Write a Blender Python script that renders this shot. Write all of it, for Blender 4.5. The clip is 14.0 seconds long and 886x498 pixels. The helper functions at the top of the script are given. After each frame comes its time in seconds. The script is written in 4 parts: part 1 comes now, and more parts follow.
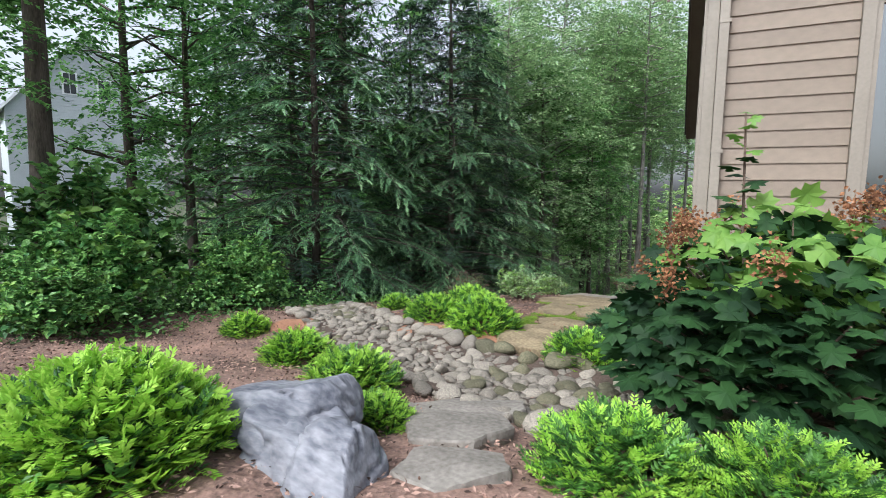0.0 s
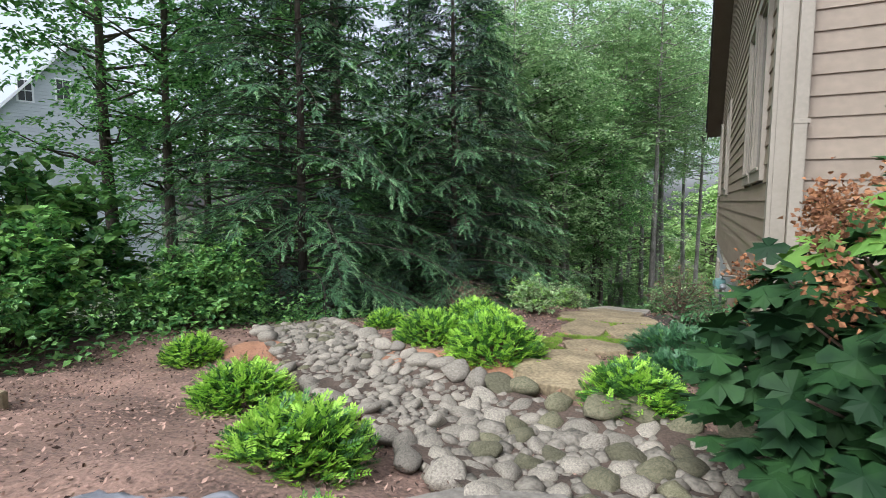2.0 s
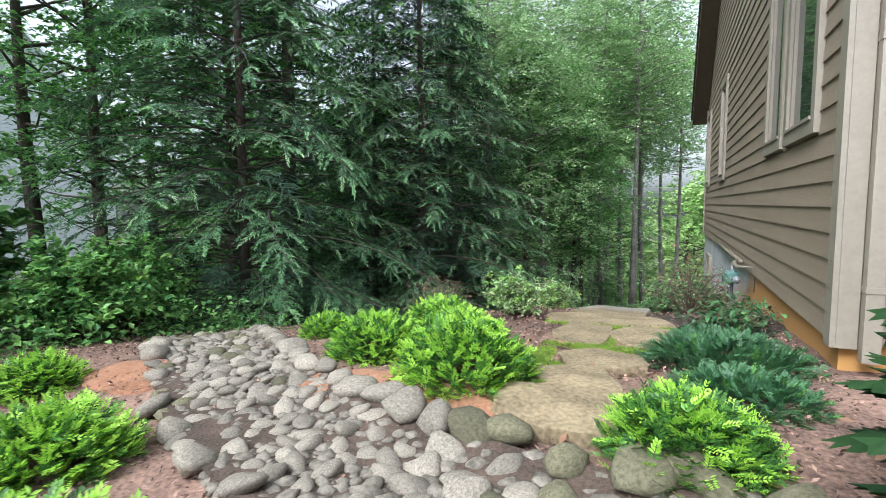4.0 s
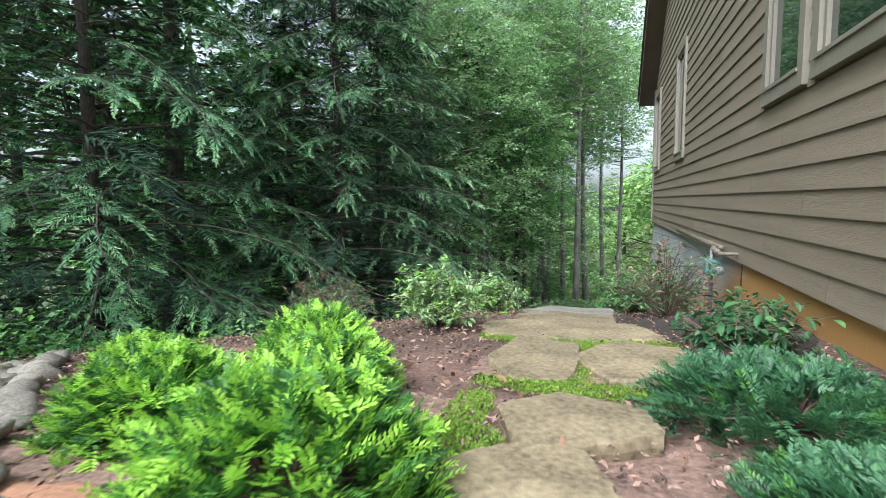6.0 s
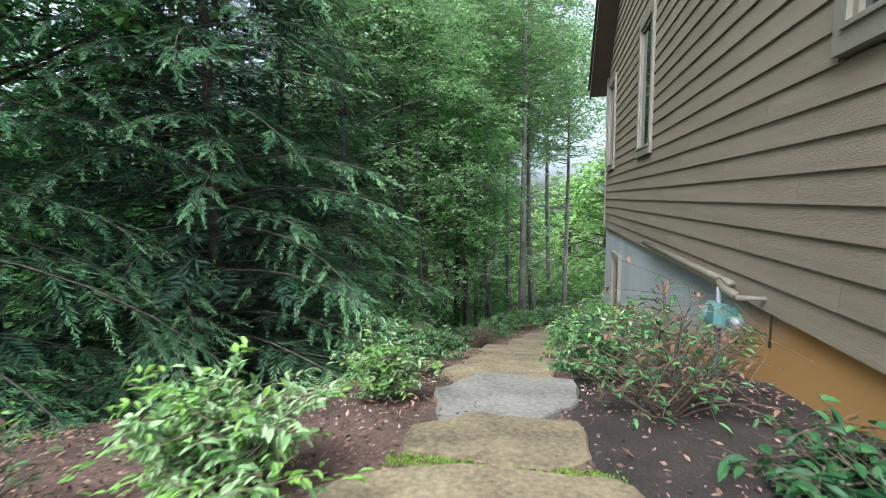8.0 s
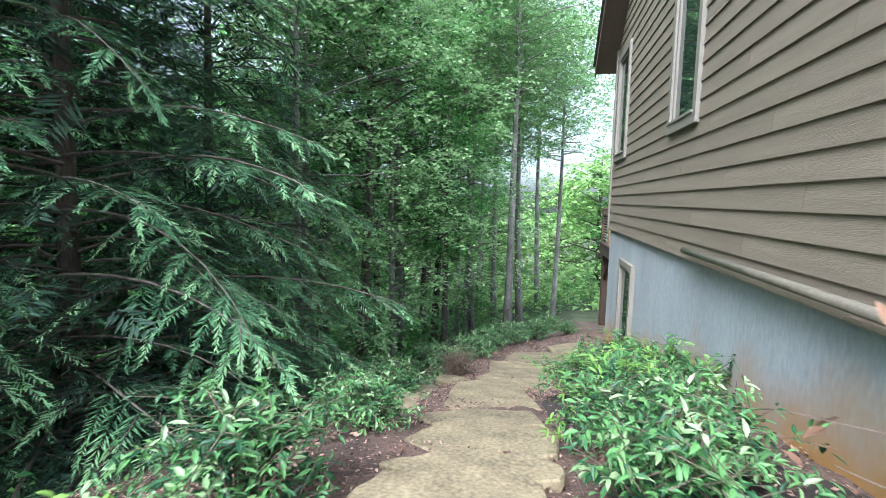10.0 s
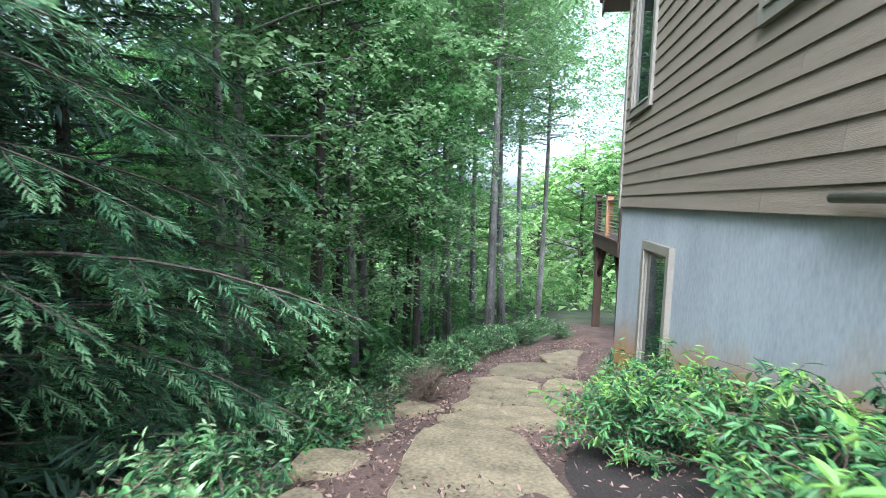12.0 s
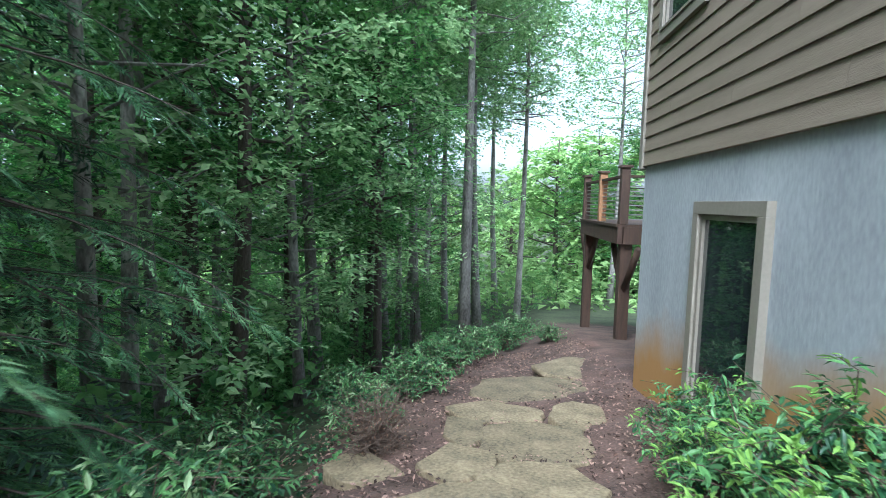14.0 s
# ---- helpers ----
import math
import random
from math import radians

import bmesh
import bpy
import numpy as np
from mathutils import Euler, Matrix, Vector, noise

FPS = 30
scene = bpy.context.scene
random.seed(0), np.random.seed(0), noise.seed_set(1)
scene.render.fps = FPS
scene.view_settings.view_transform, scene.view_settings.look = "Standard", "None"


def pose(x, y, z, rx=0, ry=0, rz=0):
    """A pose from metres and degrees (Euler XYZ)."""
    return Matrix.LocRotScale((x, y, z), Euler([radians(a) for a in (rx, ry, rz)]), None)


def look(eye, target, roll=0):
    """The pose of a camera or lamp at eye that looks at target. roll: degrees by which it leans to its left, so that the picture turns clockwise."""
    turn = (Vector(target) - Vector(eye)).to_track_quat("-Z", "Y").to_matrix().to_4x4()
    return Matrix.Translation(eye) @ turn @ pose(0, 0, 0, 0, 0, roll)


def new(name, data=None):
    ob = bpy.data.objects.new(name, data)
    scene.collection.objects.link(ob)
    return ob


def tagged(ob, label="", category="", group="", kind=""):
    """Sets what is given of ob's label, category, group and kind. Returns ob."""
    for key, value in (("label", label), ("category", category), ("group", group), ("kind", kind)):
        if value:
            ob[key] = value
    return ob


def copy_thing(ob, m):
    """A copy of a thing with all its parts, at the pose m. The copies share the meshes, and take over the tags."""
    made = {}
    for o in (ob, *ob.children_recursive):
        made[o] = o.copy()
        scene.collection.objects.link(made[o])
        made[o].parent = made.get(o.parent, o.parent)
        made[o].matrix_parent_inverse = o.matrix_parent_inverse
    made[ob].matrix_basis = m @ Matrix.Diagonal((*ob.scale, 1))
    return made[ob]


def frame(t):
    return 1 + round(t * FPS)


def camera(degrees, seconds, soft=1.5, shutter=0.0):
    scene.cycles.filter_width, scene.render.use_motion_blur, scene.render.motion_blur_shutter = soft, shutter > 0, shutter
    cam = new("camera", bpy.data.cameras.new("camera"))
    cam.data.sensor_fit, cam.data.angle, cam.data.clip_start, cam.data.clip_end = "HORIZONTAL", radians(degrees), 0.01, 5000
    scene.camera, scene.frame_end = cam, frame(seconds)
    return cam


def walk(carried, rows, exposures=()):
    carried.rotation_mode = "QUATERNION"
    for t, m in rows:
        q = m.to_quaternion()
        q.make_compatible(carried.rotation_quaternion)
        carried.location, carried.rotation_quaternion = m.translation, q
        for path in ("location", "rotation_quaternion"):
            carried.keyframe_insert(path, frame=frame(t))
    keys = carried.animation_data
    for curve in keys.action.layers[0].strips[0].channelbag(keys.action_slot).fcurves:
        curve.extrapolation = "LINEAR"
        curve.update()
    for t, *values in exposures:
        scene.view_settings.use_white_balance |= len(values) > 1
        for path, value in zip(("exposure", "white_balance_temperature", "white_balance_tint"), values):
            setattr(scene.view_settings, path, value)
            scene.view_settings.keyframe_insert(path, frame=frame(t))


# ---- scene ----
cam = camera(82.0, 14.0, 0.7, 0.3)
EXPOSURES = [(0.0, 1.1, 5850, 10), (2.5, 1.2, 5850, 9), (5.0, 1.55, 5700, 6), (7.5, 1.45, 5600, 5), (10.5, 2.1, 5250, 7), (11.5, 2.1, 5200, 7), (14.0, 1.78, 5100, 4)]
PATH = [
    (0, (-0.008, -0.006, 1.458), (-0.881, 1.779, 1.229), 0.5),
    (0.5, (-0.144, 0.293, 1.396), (-1.021, 2.078, 1.182), 0.2),
    (1, (-0.286, 0.605, 1.344), (-1.167, 2.388, 1.138), 0.2),
    (1.5, (-0.427, 0.916, 1.29), (-1.311, 2.699, 1.096), 0.1),
    (2, (-0.562, 1.248, 1.239), (-1.452, 3.03, 1.049), 0.2),
    (2.5, (-0.694, 1.529, 1.221), (-1.581, 3.311, 1.025), 0.4),
    (2.7, (-0.732, 1.661, 1.183), (-1.622, 3.441, 0.993), 0.2),
    (4.8, (-1.172, 3.211, 0.809), (-1.886, 5.07, 0.625), -0.3),
    (5, (-1.203, 3.378, 0.787), (-1.893, 5.246, 0.598), -0.3),
    (5.5, (-1.279, 3.85, 0.711), (-1.917, 5.736, 0.521), -0.4),
    (6, (-1.333, 4.346, 0.658), (-1.933, 6.245, 0.468), -0.4),
    (6.5, (-1.361, 4.859, 0.637), (-1.918, 6.77, 0.444), -0.5),
    (7, (-1.388, 5.375, 0.657), (-1.886, 7.302, 0.459), -0.3),
    (7.5, (-1.399, 5.973, 0.736), (-1.847, 7.911, 0.531), -0.2),
    (8, (-1.415, 6.595, 0.757), (-1.82, 8.543, 0.557), -0.2),
    (8.2, (-1.42, 6.844, 0.749), (-1.812, 8.795, 0.552), -0.2),
    (10.3, (-1.588, 9.257, 0.462), (-1.943, 11.216, 0.266), 1.6),
    (10.5, (-1.619, 9.532, 0.384), (-1.969, 11.492, 0.194), 1.4),
    (11, (-1.677, 10.139, 0.228), (-2.011, 12.102, 0.047), 1.7),
    (11.5, (-1.719, 10.761, 0.08), (-2.031, 12.729, -0.099), 1.5),
    (12, (-1.79, 11.313, 0.027), (-2.061, 13.285, -0.166), 1.7),
    (12.5, (-1.837, 11.998, -0.134), (-2.082, 13.974, -0.322), 1.4),
    (13, (-1.896, 12.629, -0.311), (-2.123, 14.608, -0.49), 1.1),
    (13.5, (-1.945, 13.117, -0.418), (-2.146, 15.099, -0.595), 1.1),
    (14, (-1.997, 13.662, -0.512), (-2.153, 15.647, -0.696), 1.4),
]
walk(cam, [(t, look(eye, target, roll)) for t, eye, target, roll in PATH], EXPOSURES)

# ---- world and sun: an overcast summer sky ----
world = bpy.data.worlds.new("world")
scene.world = world
world.use_nodes = True
wn, wl = world.node_tree.nodes, world.node_tree.links
sky = wn.new("ShaderNodeTexSky")
sky.sky_type, sky.sun_disc, sky.sun_elevation, sky.sun_rotation = "NISHITA", False, radians(49), radians(197)
sky.dust_density = 4.0
cloud = wn.new("ShaderNodeHueSaturation")
cloud.inputs["Saturation"].default_value = 0.25
wl.new(sky.outputs[0], cloud.inputs["Color"])
wl.new(cloud.outputs[0], wn["Background"].inputs[0])
wn["Background"].inputs[1].default_value = 0.13
lamp = bpy.data.lights.new("sun", "SUN")
lamp.energy, lamp.angle, lamp.color = 1.6, radians(30), (1.0, 0.96, 0.9)
sun = new("sun", lamp)
sun.matrix_world = look((0, 0, 30), (7.5, 25, 0))

# ---- materials ----


def material(name, first, second, rough=0.8, scale=6.0, bump=0.3, fine=60.0, leafy=0.0, vary=0.0, island=0.0, stretch=(1, 1, 1), metal=0.0, detail=6.0, coords="Object"):
    """Two colours mixed by noise at two scales, with relief; leafy lets light through, vary and island shift single things or pieces."""
    m = bpy.data.materials.new(name)
    m.use_nodes = True
    n, l = m.node_tree.nodes, m.node_tree.links
    bsdf = n["Principled BSDF"]
    co = n.new("ShaderNodeTexCoord")
    mp = n.new("ShaderNodeMapping")
    mp.inputs["Scale"].default_value = stretch
    l.new(co.outputs[coords], mp.inputs[0])
    big, small = n.new("ShaderNodeTexNoise"), n.new("ShaderNodeTexNoise")
    big.inputs["Scale"].default_value, big.inputs["Detail"].default_value = scale, detail
    small.inputs["Scale"].default_value, small.inputs["Detail"].default_value = fine, 4.0
    l.new(mp.outputs[0], big.inputs["Vector"])
    l.new(mp.outputs[0], small.inputs["Vector"])
    add = n.new("ShaderNodeMath")
    add.operation = "MULTIPLY_ADD"
    l.new(small.outputs["Fac"], add.inputs[0])
    add.inputs[1].default_value = 0.5
    half = n.new("ShaderNodeMath")
    half.operation = "MULTIPLY"
    half.inputs[1].default_value = 0.5
    l.new(big.outputs["Fac"], half.inputs[0])
    l.new(half.outputs[0], add.inputs[2])
    factor = add.outputs[0]
    if island:
        geo = n.new("ShaderNodeNewGeometry")
        more = n.new("ShaderNodeMath")
        more.operation = "MULTIPLY_ADD"
        l.new(geo.outputs["Random Per Island"], more.inputs[0])
        more.inputs[1].default_value = island
        l.new(factor, more.inputs[2])
        shift = n.new("ShaderNodeMath")
        shift.operation = "SUBTRACT"
        l.new(more.outputs[0], shift.inputs[0])
        shift.inputs[1].default_value = island / 2
        factor = shift.outputs[0]
    ramp = n.new("ShaderNodeValToRGB")
    ramp.color_ramp.elements[0].position, ramp.color_ramp.elements[1].position = 0.36, 0.64
    ramp.color_ramp.elements[0].color, ramp.color_ramp.elements[1].color = (*first, 1), (*second, 1)
    l.new(factor, ramp.inputs[0])
    colour = ramp.outputs[0]
    if vary:
        info, hsv, span = n.new("ShaderNodeObjectInfo"), n.new("ShaderNodeHueSaturation"), n.new("ShaderNodeMapRange")
        l.new(info.outputs["Random"], span.inputs[0])
        span.inputs["To Min"].default_value, span.inputs["To Max"].default_value = 1 - vary, 1 + vary
        l.new(span.outputs[0], hsv.inputs["Value"])
        l.new(colour, hsv.inputs["Color"])
        colour = hsv.outputs[0]
    l.new(colour, bsdf.inputs["Base Color"])
    bsdf.inputs["Roughness"].default_value, bsdf.inputs["Metallic"].default_value = rough, metal
    if bump:
        b = n.new("ShaderNodeBump")
        b.inputs["Strength"].default_value, b.inputs["Distance"].default_value = bump, 0.02
        l.new(add.outputs[0], b.inputs["Height"])
        l.new(b.outputs[0], bsdf.inputs["Normal"])
    if leafy:
        out, mix, thin = n["Material Output"], n.new("ShaderNodeMixShader"), n.new("ShaderNodeBsdfTranslucent")
        mix.inputs[0].default_value = leafy
        l.new(colour, thin.inputs["Color"])
        l.new(bsdf.outputs[0], mix.inputs[1])
        l.new(thin.outputs[0], mix.inputs[2])
        l.new(mix.outputs[0], out.inputs["Surface"])
    return m


def leaf_material(name, first, second, rough=0.45, vary=0.15, through_light=0.3, island=0.32):
    return material(name, first, second, rough + 0.1, 1.5, 0.0, 12.0, through_light, vary, island)


MULCH = material("mulch", (0.07, 0.043, 0.033), (0.3, 0.185, 0.14), 0.95, 1.6, 0.9, 42.0, detail=10)
# damp mulch of the lower bed, colour also darkened for the trees' shade
DAMPSHADEMULCH = material("damp shaded mulch", (0.04, 0.024, 0.018), (0.18, 0.106, 0.08), 0.95, 1.6, 0.9, 42.0, detail=10)
FOREST = material("woodland floor", (0.02, 0.026, 0.01), (0.085, 0.1, 0.04), 0.95, 0.8, 0.9, 9.0, detail=10)
CHIP = material("mulch chips", (0.04, 0.022, 0.015), (0.34, 0.215, 0.165), 0.9, 3.0, 0.2, 80.0, island=0.7)
CLAY = material("clay", (0.17, 0.075, 0.04), (0.33, 0.17, 0.1), 0.95, 3.0, 0.6, 50.0)
GRAVEL = material("creek soil", (0.03, 0.02, 0.014), (0.11, 0.075, 0.055), 0.95, 4.0, 0.9, 60.0)
STONE = material("river stone", (0.085, 0.074, 0.058), (0.33, 0.29, 0.235), 0.8, 9.0, 0.35, 45.0, vary=0.28)
MOSSY = material("mossy river stone", (0.055, 0.055, 0.025), (0.2, 0.18, 0.115), 0.85, 7.0, 0.6, 60.0, vary=0.35)
FLAG = material("flagstone", (0.1, 0.075, 0.042), (0.3, 0.235, 0.14), 0.85, 3.2, 0.8, 34.0, vary=0.16, detail=10)
GREYFLAG = material("grey flagstone", (0.12, 0.105, 0.088), (0.27, 0.245, 0.21), 0.8, 2.2, 0.5, 30.0, vary=0.12)
BOULDER = material("grey boulder", (0.07, 0.075, 0.095), (0.25, 0.252, 0.272), 0.65, 2.6, 0.7, 14.0, stretch=(0.8, 2.6, 2.2), detail=10)
MOSS = material("moss", (0.075, 0.14, 0.01), (0.21, 0.33, 0.03), 0.95, 8.0, 0.9, 90.0)
BARK = material("bark", (0.035, 0.027, 0.02), (0.13, 0.105, 0.085), 0.95, 3.0, 0.9, 18.0, vary=0.25, stretch=(3, 3, 0.6))
PALEBARK = material("pale bark", (0.1, 0.09, 0.075), (0.36, 0.34, 0.3), 0.9, 2.0, 0.6, 14.0, vary=0.2, stretch=(2, 2, 0.8))
TWIG = material("twig", (0.07, 0.045, 0.03), (0.17, 0.12, 0.09), 0.9, 8.0, 0.3, 60.0)
NEEDLE = leaf_material("hemlock needles", (0.04, 0.105, 0.048), (0.17, 0.33, 0.155), 0.75, 0.1, 0.28, 0.2)
# needles near the trunk, colour darkened for the shade within the crown
SHADENEEDLE = leaf_material("shaded hemlock needles", (0.012, 0.032, 0.018), (0.04, 0.09, 0.05), 0.6, 0.1, 0.1, 0.22)
NEEDLE.node_tree.nodes["Principled BSDF"].inputs["Specular IOR Level"].default_value = 0.3
NEWNEEDLE = leaf_material("young hemlock needles", (0.17, 0.34, 0.15), (0.34, 0.54, 0.26), 0.75, 0.1, 0.35, 0.2)
YEW = leaf_material("yew needles", (0.022, 0.08, 0.016), (0.13, 0.3, 0.05), 0.4, 0.12, 0.3)
YEWTIP = leaf_material("young yew needles", (0.24, 0.48, 0.04), (0.46, 0.72, 0.1), 0.5, 0.12, 0.4)
DARKYEW = leaf_material("dark yew needles", (0.02, 0.075, 0.03), (0.07, 0.17, 0.065), 0.4, 0.1, 0.2)
LEAF = leaf_material("maple leaves", (0.055, 0.16, 0.045), (0.29, 0.54, 0.17), 0.45, 0.35, 0.58)
LIGHTLEAF = leaf_material("birch leaves", (0.2, 0.36, 0.14), (0.48, 0.64, 0.32), 0.35, 0.2, 0.5)
IVY = leaf_material("ivy leaves", (0.05, 0.16, 0.04), (0.28, 0.52, 0.14), 0.4, 0.15, 0.3)
PIERIS = leaf_material("pale evergreen leaves", (0.14, 0.27, 0.08), (0.4, 0.52, 0.27), 0.3, 0.1, 0.25)
LEUCO = leaf_material("glossy evergreen leaves", (0.018, 0.07, 0.026), (0.14, 0.3, 0.09), 0.4, 0.12, 0.2)
LEUCOTIP = leaf_material("young glossy leaves", (0.15, 0.3, 0.05), (0.28, 0.46, 0.1), 0.42, 0.1, 0.3)
# leaf colour darkened nearly to black for the deep shade under the bush
SHADEHYDRANGEA = leaf_material("shaded hydrangea leaves", (0.007, 0.026, 0.008), (0.026, 0.07, 0.018), 0.55, 0.05, 0.1)
SHADEHYDRANGEA.node_tree.nodes["Principled BSDF"].inputs["Specular IOR Level"].default_value = 0.2
HYDRANGEATIP = leaf_material("young shaded hydrangea leaves", (0.12, 0.26, 0.04), (0.22, 0.38, 0.07), 0.45, 0.05, 0.35)
HELLEBORE = leaf_material("hellebore leaves", (0.02, 0.08, 0.025), (0.06, 0.16, 0.05), 0.35, 0.1, 0.2)
BLOOM = leaf_material("faded blooms", (0.13, 0.05, 0.02), (0.36, 0.17, 0.08), 0.8, 0.2, 0.2)
DRYLEAF = leaf_material("dry leaves", (0.12, 0.06, 0.035), (0.28, 0.16, 0.1), 0.8, 0.1, 0.15)
SIDING = material("siding paint", (0.2, 0.155, 0.112), (0.255, 0.2, 0.148), 0.6, 1.2, 0.3, 16.0, vary=0.06, stretch=(9, 0.8, 14))
# same paint as SIDING, colour darkened to offset strong light on the front
SIDINGXDIM = material("siding paint dimmed on the front", (0.185, 0.145, 0.106), (0.235, 0.186, 0.138), 0.6, 1.2, 0.3, 16.0, vary=0.06, stretch=(0.8, 9, 14))
TRIM = material("trim paint", (0.215, 0.187, 0.148), (0.262, 0.229, 0.184), 0.5, 2.0, 0.12, 30.0)
SOFFIT = material("soffit paint", (0.1, 0.075, 0.055), (0.14, 0.11, 0.08), 0.6, 2.0, 0.1, 30.0)
SHINGLE = material("roof shingle", (0.05, 0.045, 0.04), (0.11, 0.1, 0.09), 0.95, 6.0, 0.6, 60.0)
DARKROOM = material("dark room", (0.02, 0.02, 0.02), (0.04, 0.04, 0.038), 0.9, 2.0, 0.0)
DECKWOOD = material("deck wood", (0.035, 0.02, 0.012), (0.085, 0.045, 0.027), 0.75, 3.0, 0.3, 40.0, stretch=(6, 6, 0.7))
CEDAR = material("cedar", (0.24, 0.11, 0.045), (0.36, 0.19, 0.09), 0.6, 3.0, 0.3, 40.0, stretch=(6, 6, 0.7))
BALUSTER = material("grey baluster", (0.3, 0.29, 0.27), (0.4, 0.38, 0.35), 0.4, 3.0, 0.0, metal=0.6)
WHITESIDING = material("white siding", (0.42, 0.45, 0.47), (0.52, 0.55, 0.57), 0.6, 1.0, 0.05, 20.0)
WHITETRIM = material("white trim", (0.74, 0.75, 0.76), (0.8, 0.8, 0.8), 0.5, 1.0, 0.05, 20.0)
PIPE = material("painted pipe", (0.13, 0.108, 0.08), (0.2, 0.168, 0.128), 0.5, 6.0, 0.1, 40.0)
METER = material("green meter enamel", (0.08, 0.18, 0.17), (0.14, 0.26, 0.24), 0.4, 6.0, 0.1, 40.0)
GREYMETAL = material("grey metal", (0.16, 0.17, 0.18), (0.26, 0.27, 0.28), 0.55, 6.0, 0.1, 40.0, metal=0.2)
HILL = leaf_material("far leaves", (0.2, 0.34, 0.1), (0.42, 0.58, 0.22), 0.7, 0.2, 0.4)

# stucco: pale grey-blue cement, red clay splashed up from the bed
STUCCO = material("stucco", (0.3, 0.31, 0.318), (0.42, 0.432, 0.44), 0.9, 1.4, 0.25, 34.0, stretch=(1, 1, 0.4), detail=9)
_n, _l = STUCCO.node_tree.nodes, STUCCO.node_tree.links
_bs = STUCCO.node_tree.nodes["Principled BSDF"]
_clean = _bs.inputs["Base Color"].links[0].from_socket
_co, _sep, _noise = _n.new("ShaderNodeTexCoord"), _n.new("ShaderNodeSeparateXYZ"), _n.new("ShaderNodeTexNoise")
_noise.inputs["Scale"].default_value, _noise.inputs["Detail"].default_value = 1.3, 8.0
_l.new(_co.outputs["Object"], _sep.inputs[0])
_l.new(_co.outputs["Object"], _noise.inputs["Vector"])
_a, _b, _c = [_n.new("ShaderNodeMath") for _ in range(3)]
for _m in (_a, _b, _c):
    _m.operation = "MULTIPLY_ADD"
_l.new(_sep.outputs["Y"], _a.inputs[0])
_a.inputs[1].default_value, _a.inputs[2].default_value = 0.195, -1.45
_l.new(_noise.outputs["Fac"], _b.inputs[0])
_b.inputs[1].default_value = -1.0
_step, _sum = _n.new("ShaderNodeMapRange"), _n.new("ShaderNodeMath")
_l.new(_sep.outputs["Y"], _step.inputs[0])
_step.inputs[1].default_value, _step.inputs[2].default_value, _step.inputs[3].default_value, _step.inputs[4].default_value = 9.9, 11.2, 0.0, 0.5
_l.new(_a.outputs[0], _sum.inputs[0])
_l.new(_step.outputs[0], _sum.inputs[1])
_l.new(_sum.outputs[0], _b.inputs[2])
_l.new(_sep.outputs["Z"], _c.inputs[0])
_c.inputs[1].default_value = 1.0
_l.new(_b.outputs[0], _c.inputs[2])
_ramp, _mix = _n.new("ShaderNodeValToRGB"), _n.new("ShaderNodeMix")
_ramp.color_ramp.elements[0].color, _ramp.color_ramp.elements[1].color = (1, 1, 1, 1), (0, 0, 0, 1)
_ramp.color_ramp.elements[0].position, _ramp.color_ramp.elements[1].position = 0.02, 0.6
_l.new(_c.outputs[0], _ramp.inputs[0])
_mix.data_type = "RGBA"
_l.new(_ramp.outputs[0], _mix.inputs[0])
_l.new(_clean, _mix.inputs[6])
_mix.inputs[7].default_value = (0.4, 0.21, 0.065, 1)
_l.new(_mix.outputs[2], _bs.inputs["Base Color"])

GLASS = bpy.data.materials.new("window glass")
GLASS.use_nodes = True
GLASS.node_tree.nodes["Principled BSDF"].inputs["Base Color"].default_value = (0.02, 0.03, 0.028, 1)
GLASS.node_tree.nodes["Principled BSDF"].inputs["Roughness"].default_value = 0.03
GLASS.node_tree.nodes["Principled BSDF"].inputs["IOR"].default_value = 2.6

FARGLASS = material("dark far window glass", (0.015, 0.018, 0.018), (0.03, 0.034, 0.034), 0.25, 2.0, 0.0)

# ---- ways of building ----


def mesh(name, verts, tris, mats, index=None, smooth=False):
    """A mesh of triangles from arrays."""
    me = bpy.data.meshes.new(name)
    verts, tris = np.asarray(verts, np.float32), np.asarray(tris, np.int32)
    me.vertices.add(len(verts))
    me.vertices.foreach_set("co", verts.ravel())
    me.loops.add(tris.size)
    me.loops.foreach_set("vertex_index", tris.ravel())
    me.polygons.add(len(tris))
    me.polygons.foreach_set("loop_start", np.arange(0, tris.size, 3, dtype=np.int32))
    for m in mats:
        me.materials.append(m)
    if index is not None:
        me.polygons.foreach_set("material_index", np.asarray(index, np.int32))
    me.polygons.foreach_set("use_smooth", np.full(len(tris), smooth))
    me.update(calc_edges=True)
    me.validate()
    return me


def unit(v):
    return v / np.maximum(np.linalg.norm(v, axis=-1, keepdims=True), 1e-9)


def leaves(at, way, normal, length, width, fold=0.25, mid=0.45):
    """Folded rhombic leaves: base, two sides and tip."""
    way = unit(way)
    side = unit(np.cross(way, normal))
    up = np.cross(side, way)
    length, width = np.broadcast_to(length, len(at))[:, None], np.broadcast_to(width, len(at))[:, None]
    m = at + way * length * mid + up * width * fold
    v = np.stack([at, m + side * width / 2, at + way * length, m - side * width / 2], 1).reshape(-1, 3)
    k = 4 * np.arange(len(at))[:, None]
    f = np.concatenate([k + np.array([[0, 1, 2]]), k + np.array([[0, 2, 3]])], 1).reshape(-1, 3)
    return v, f


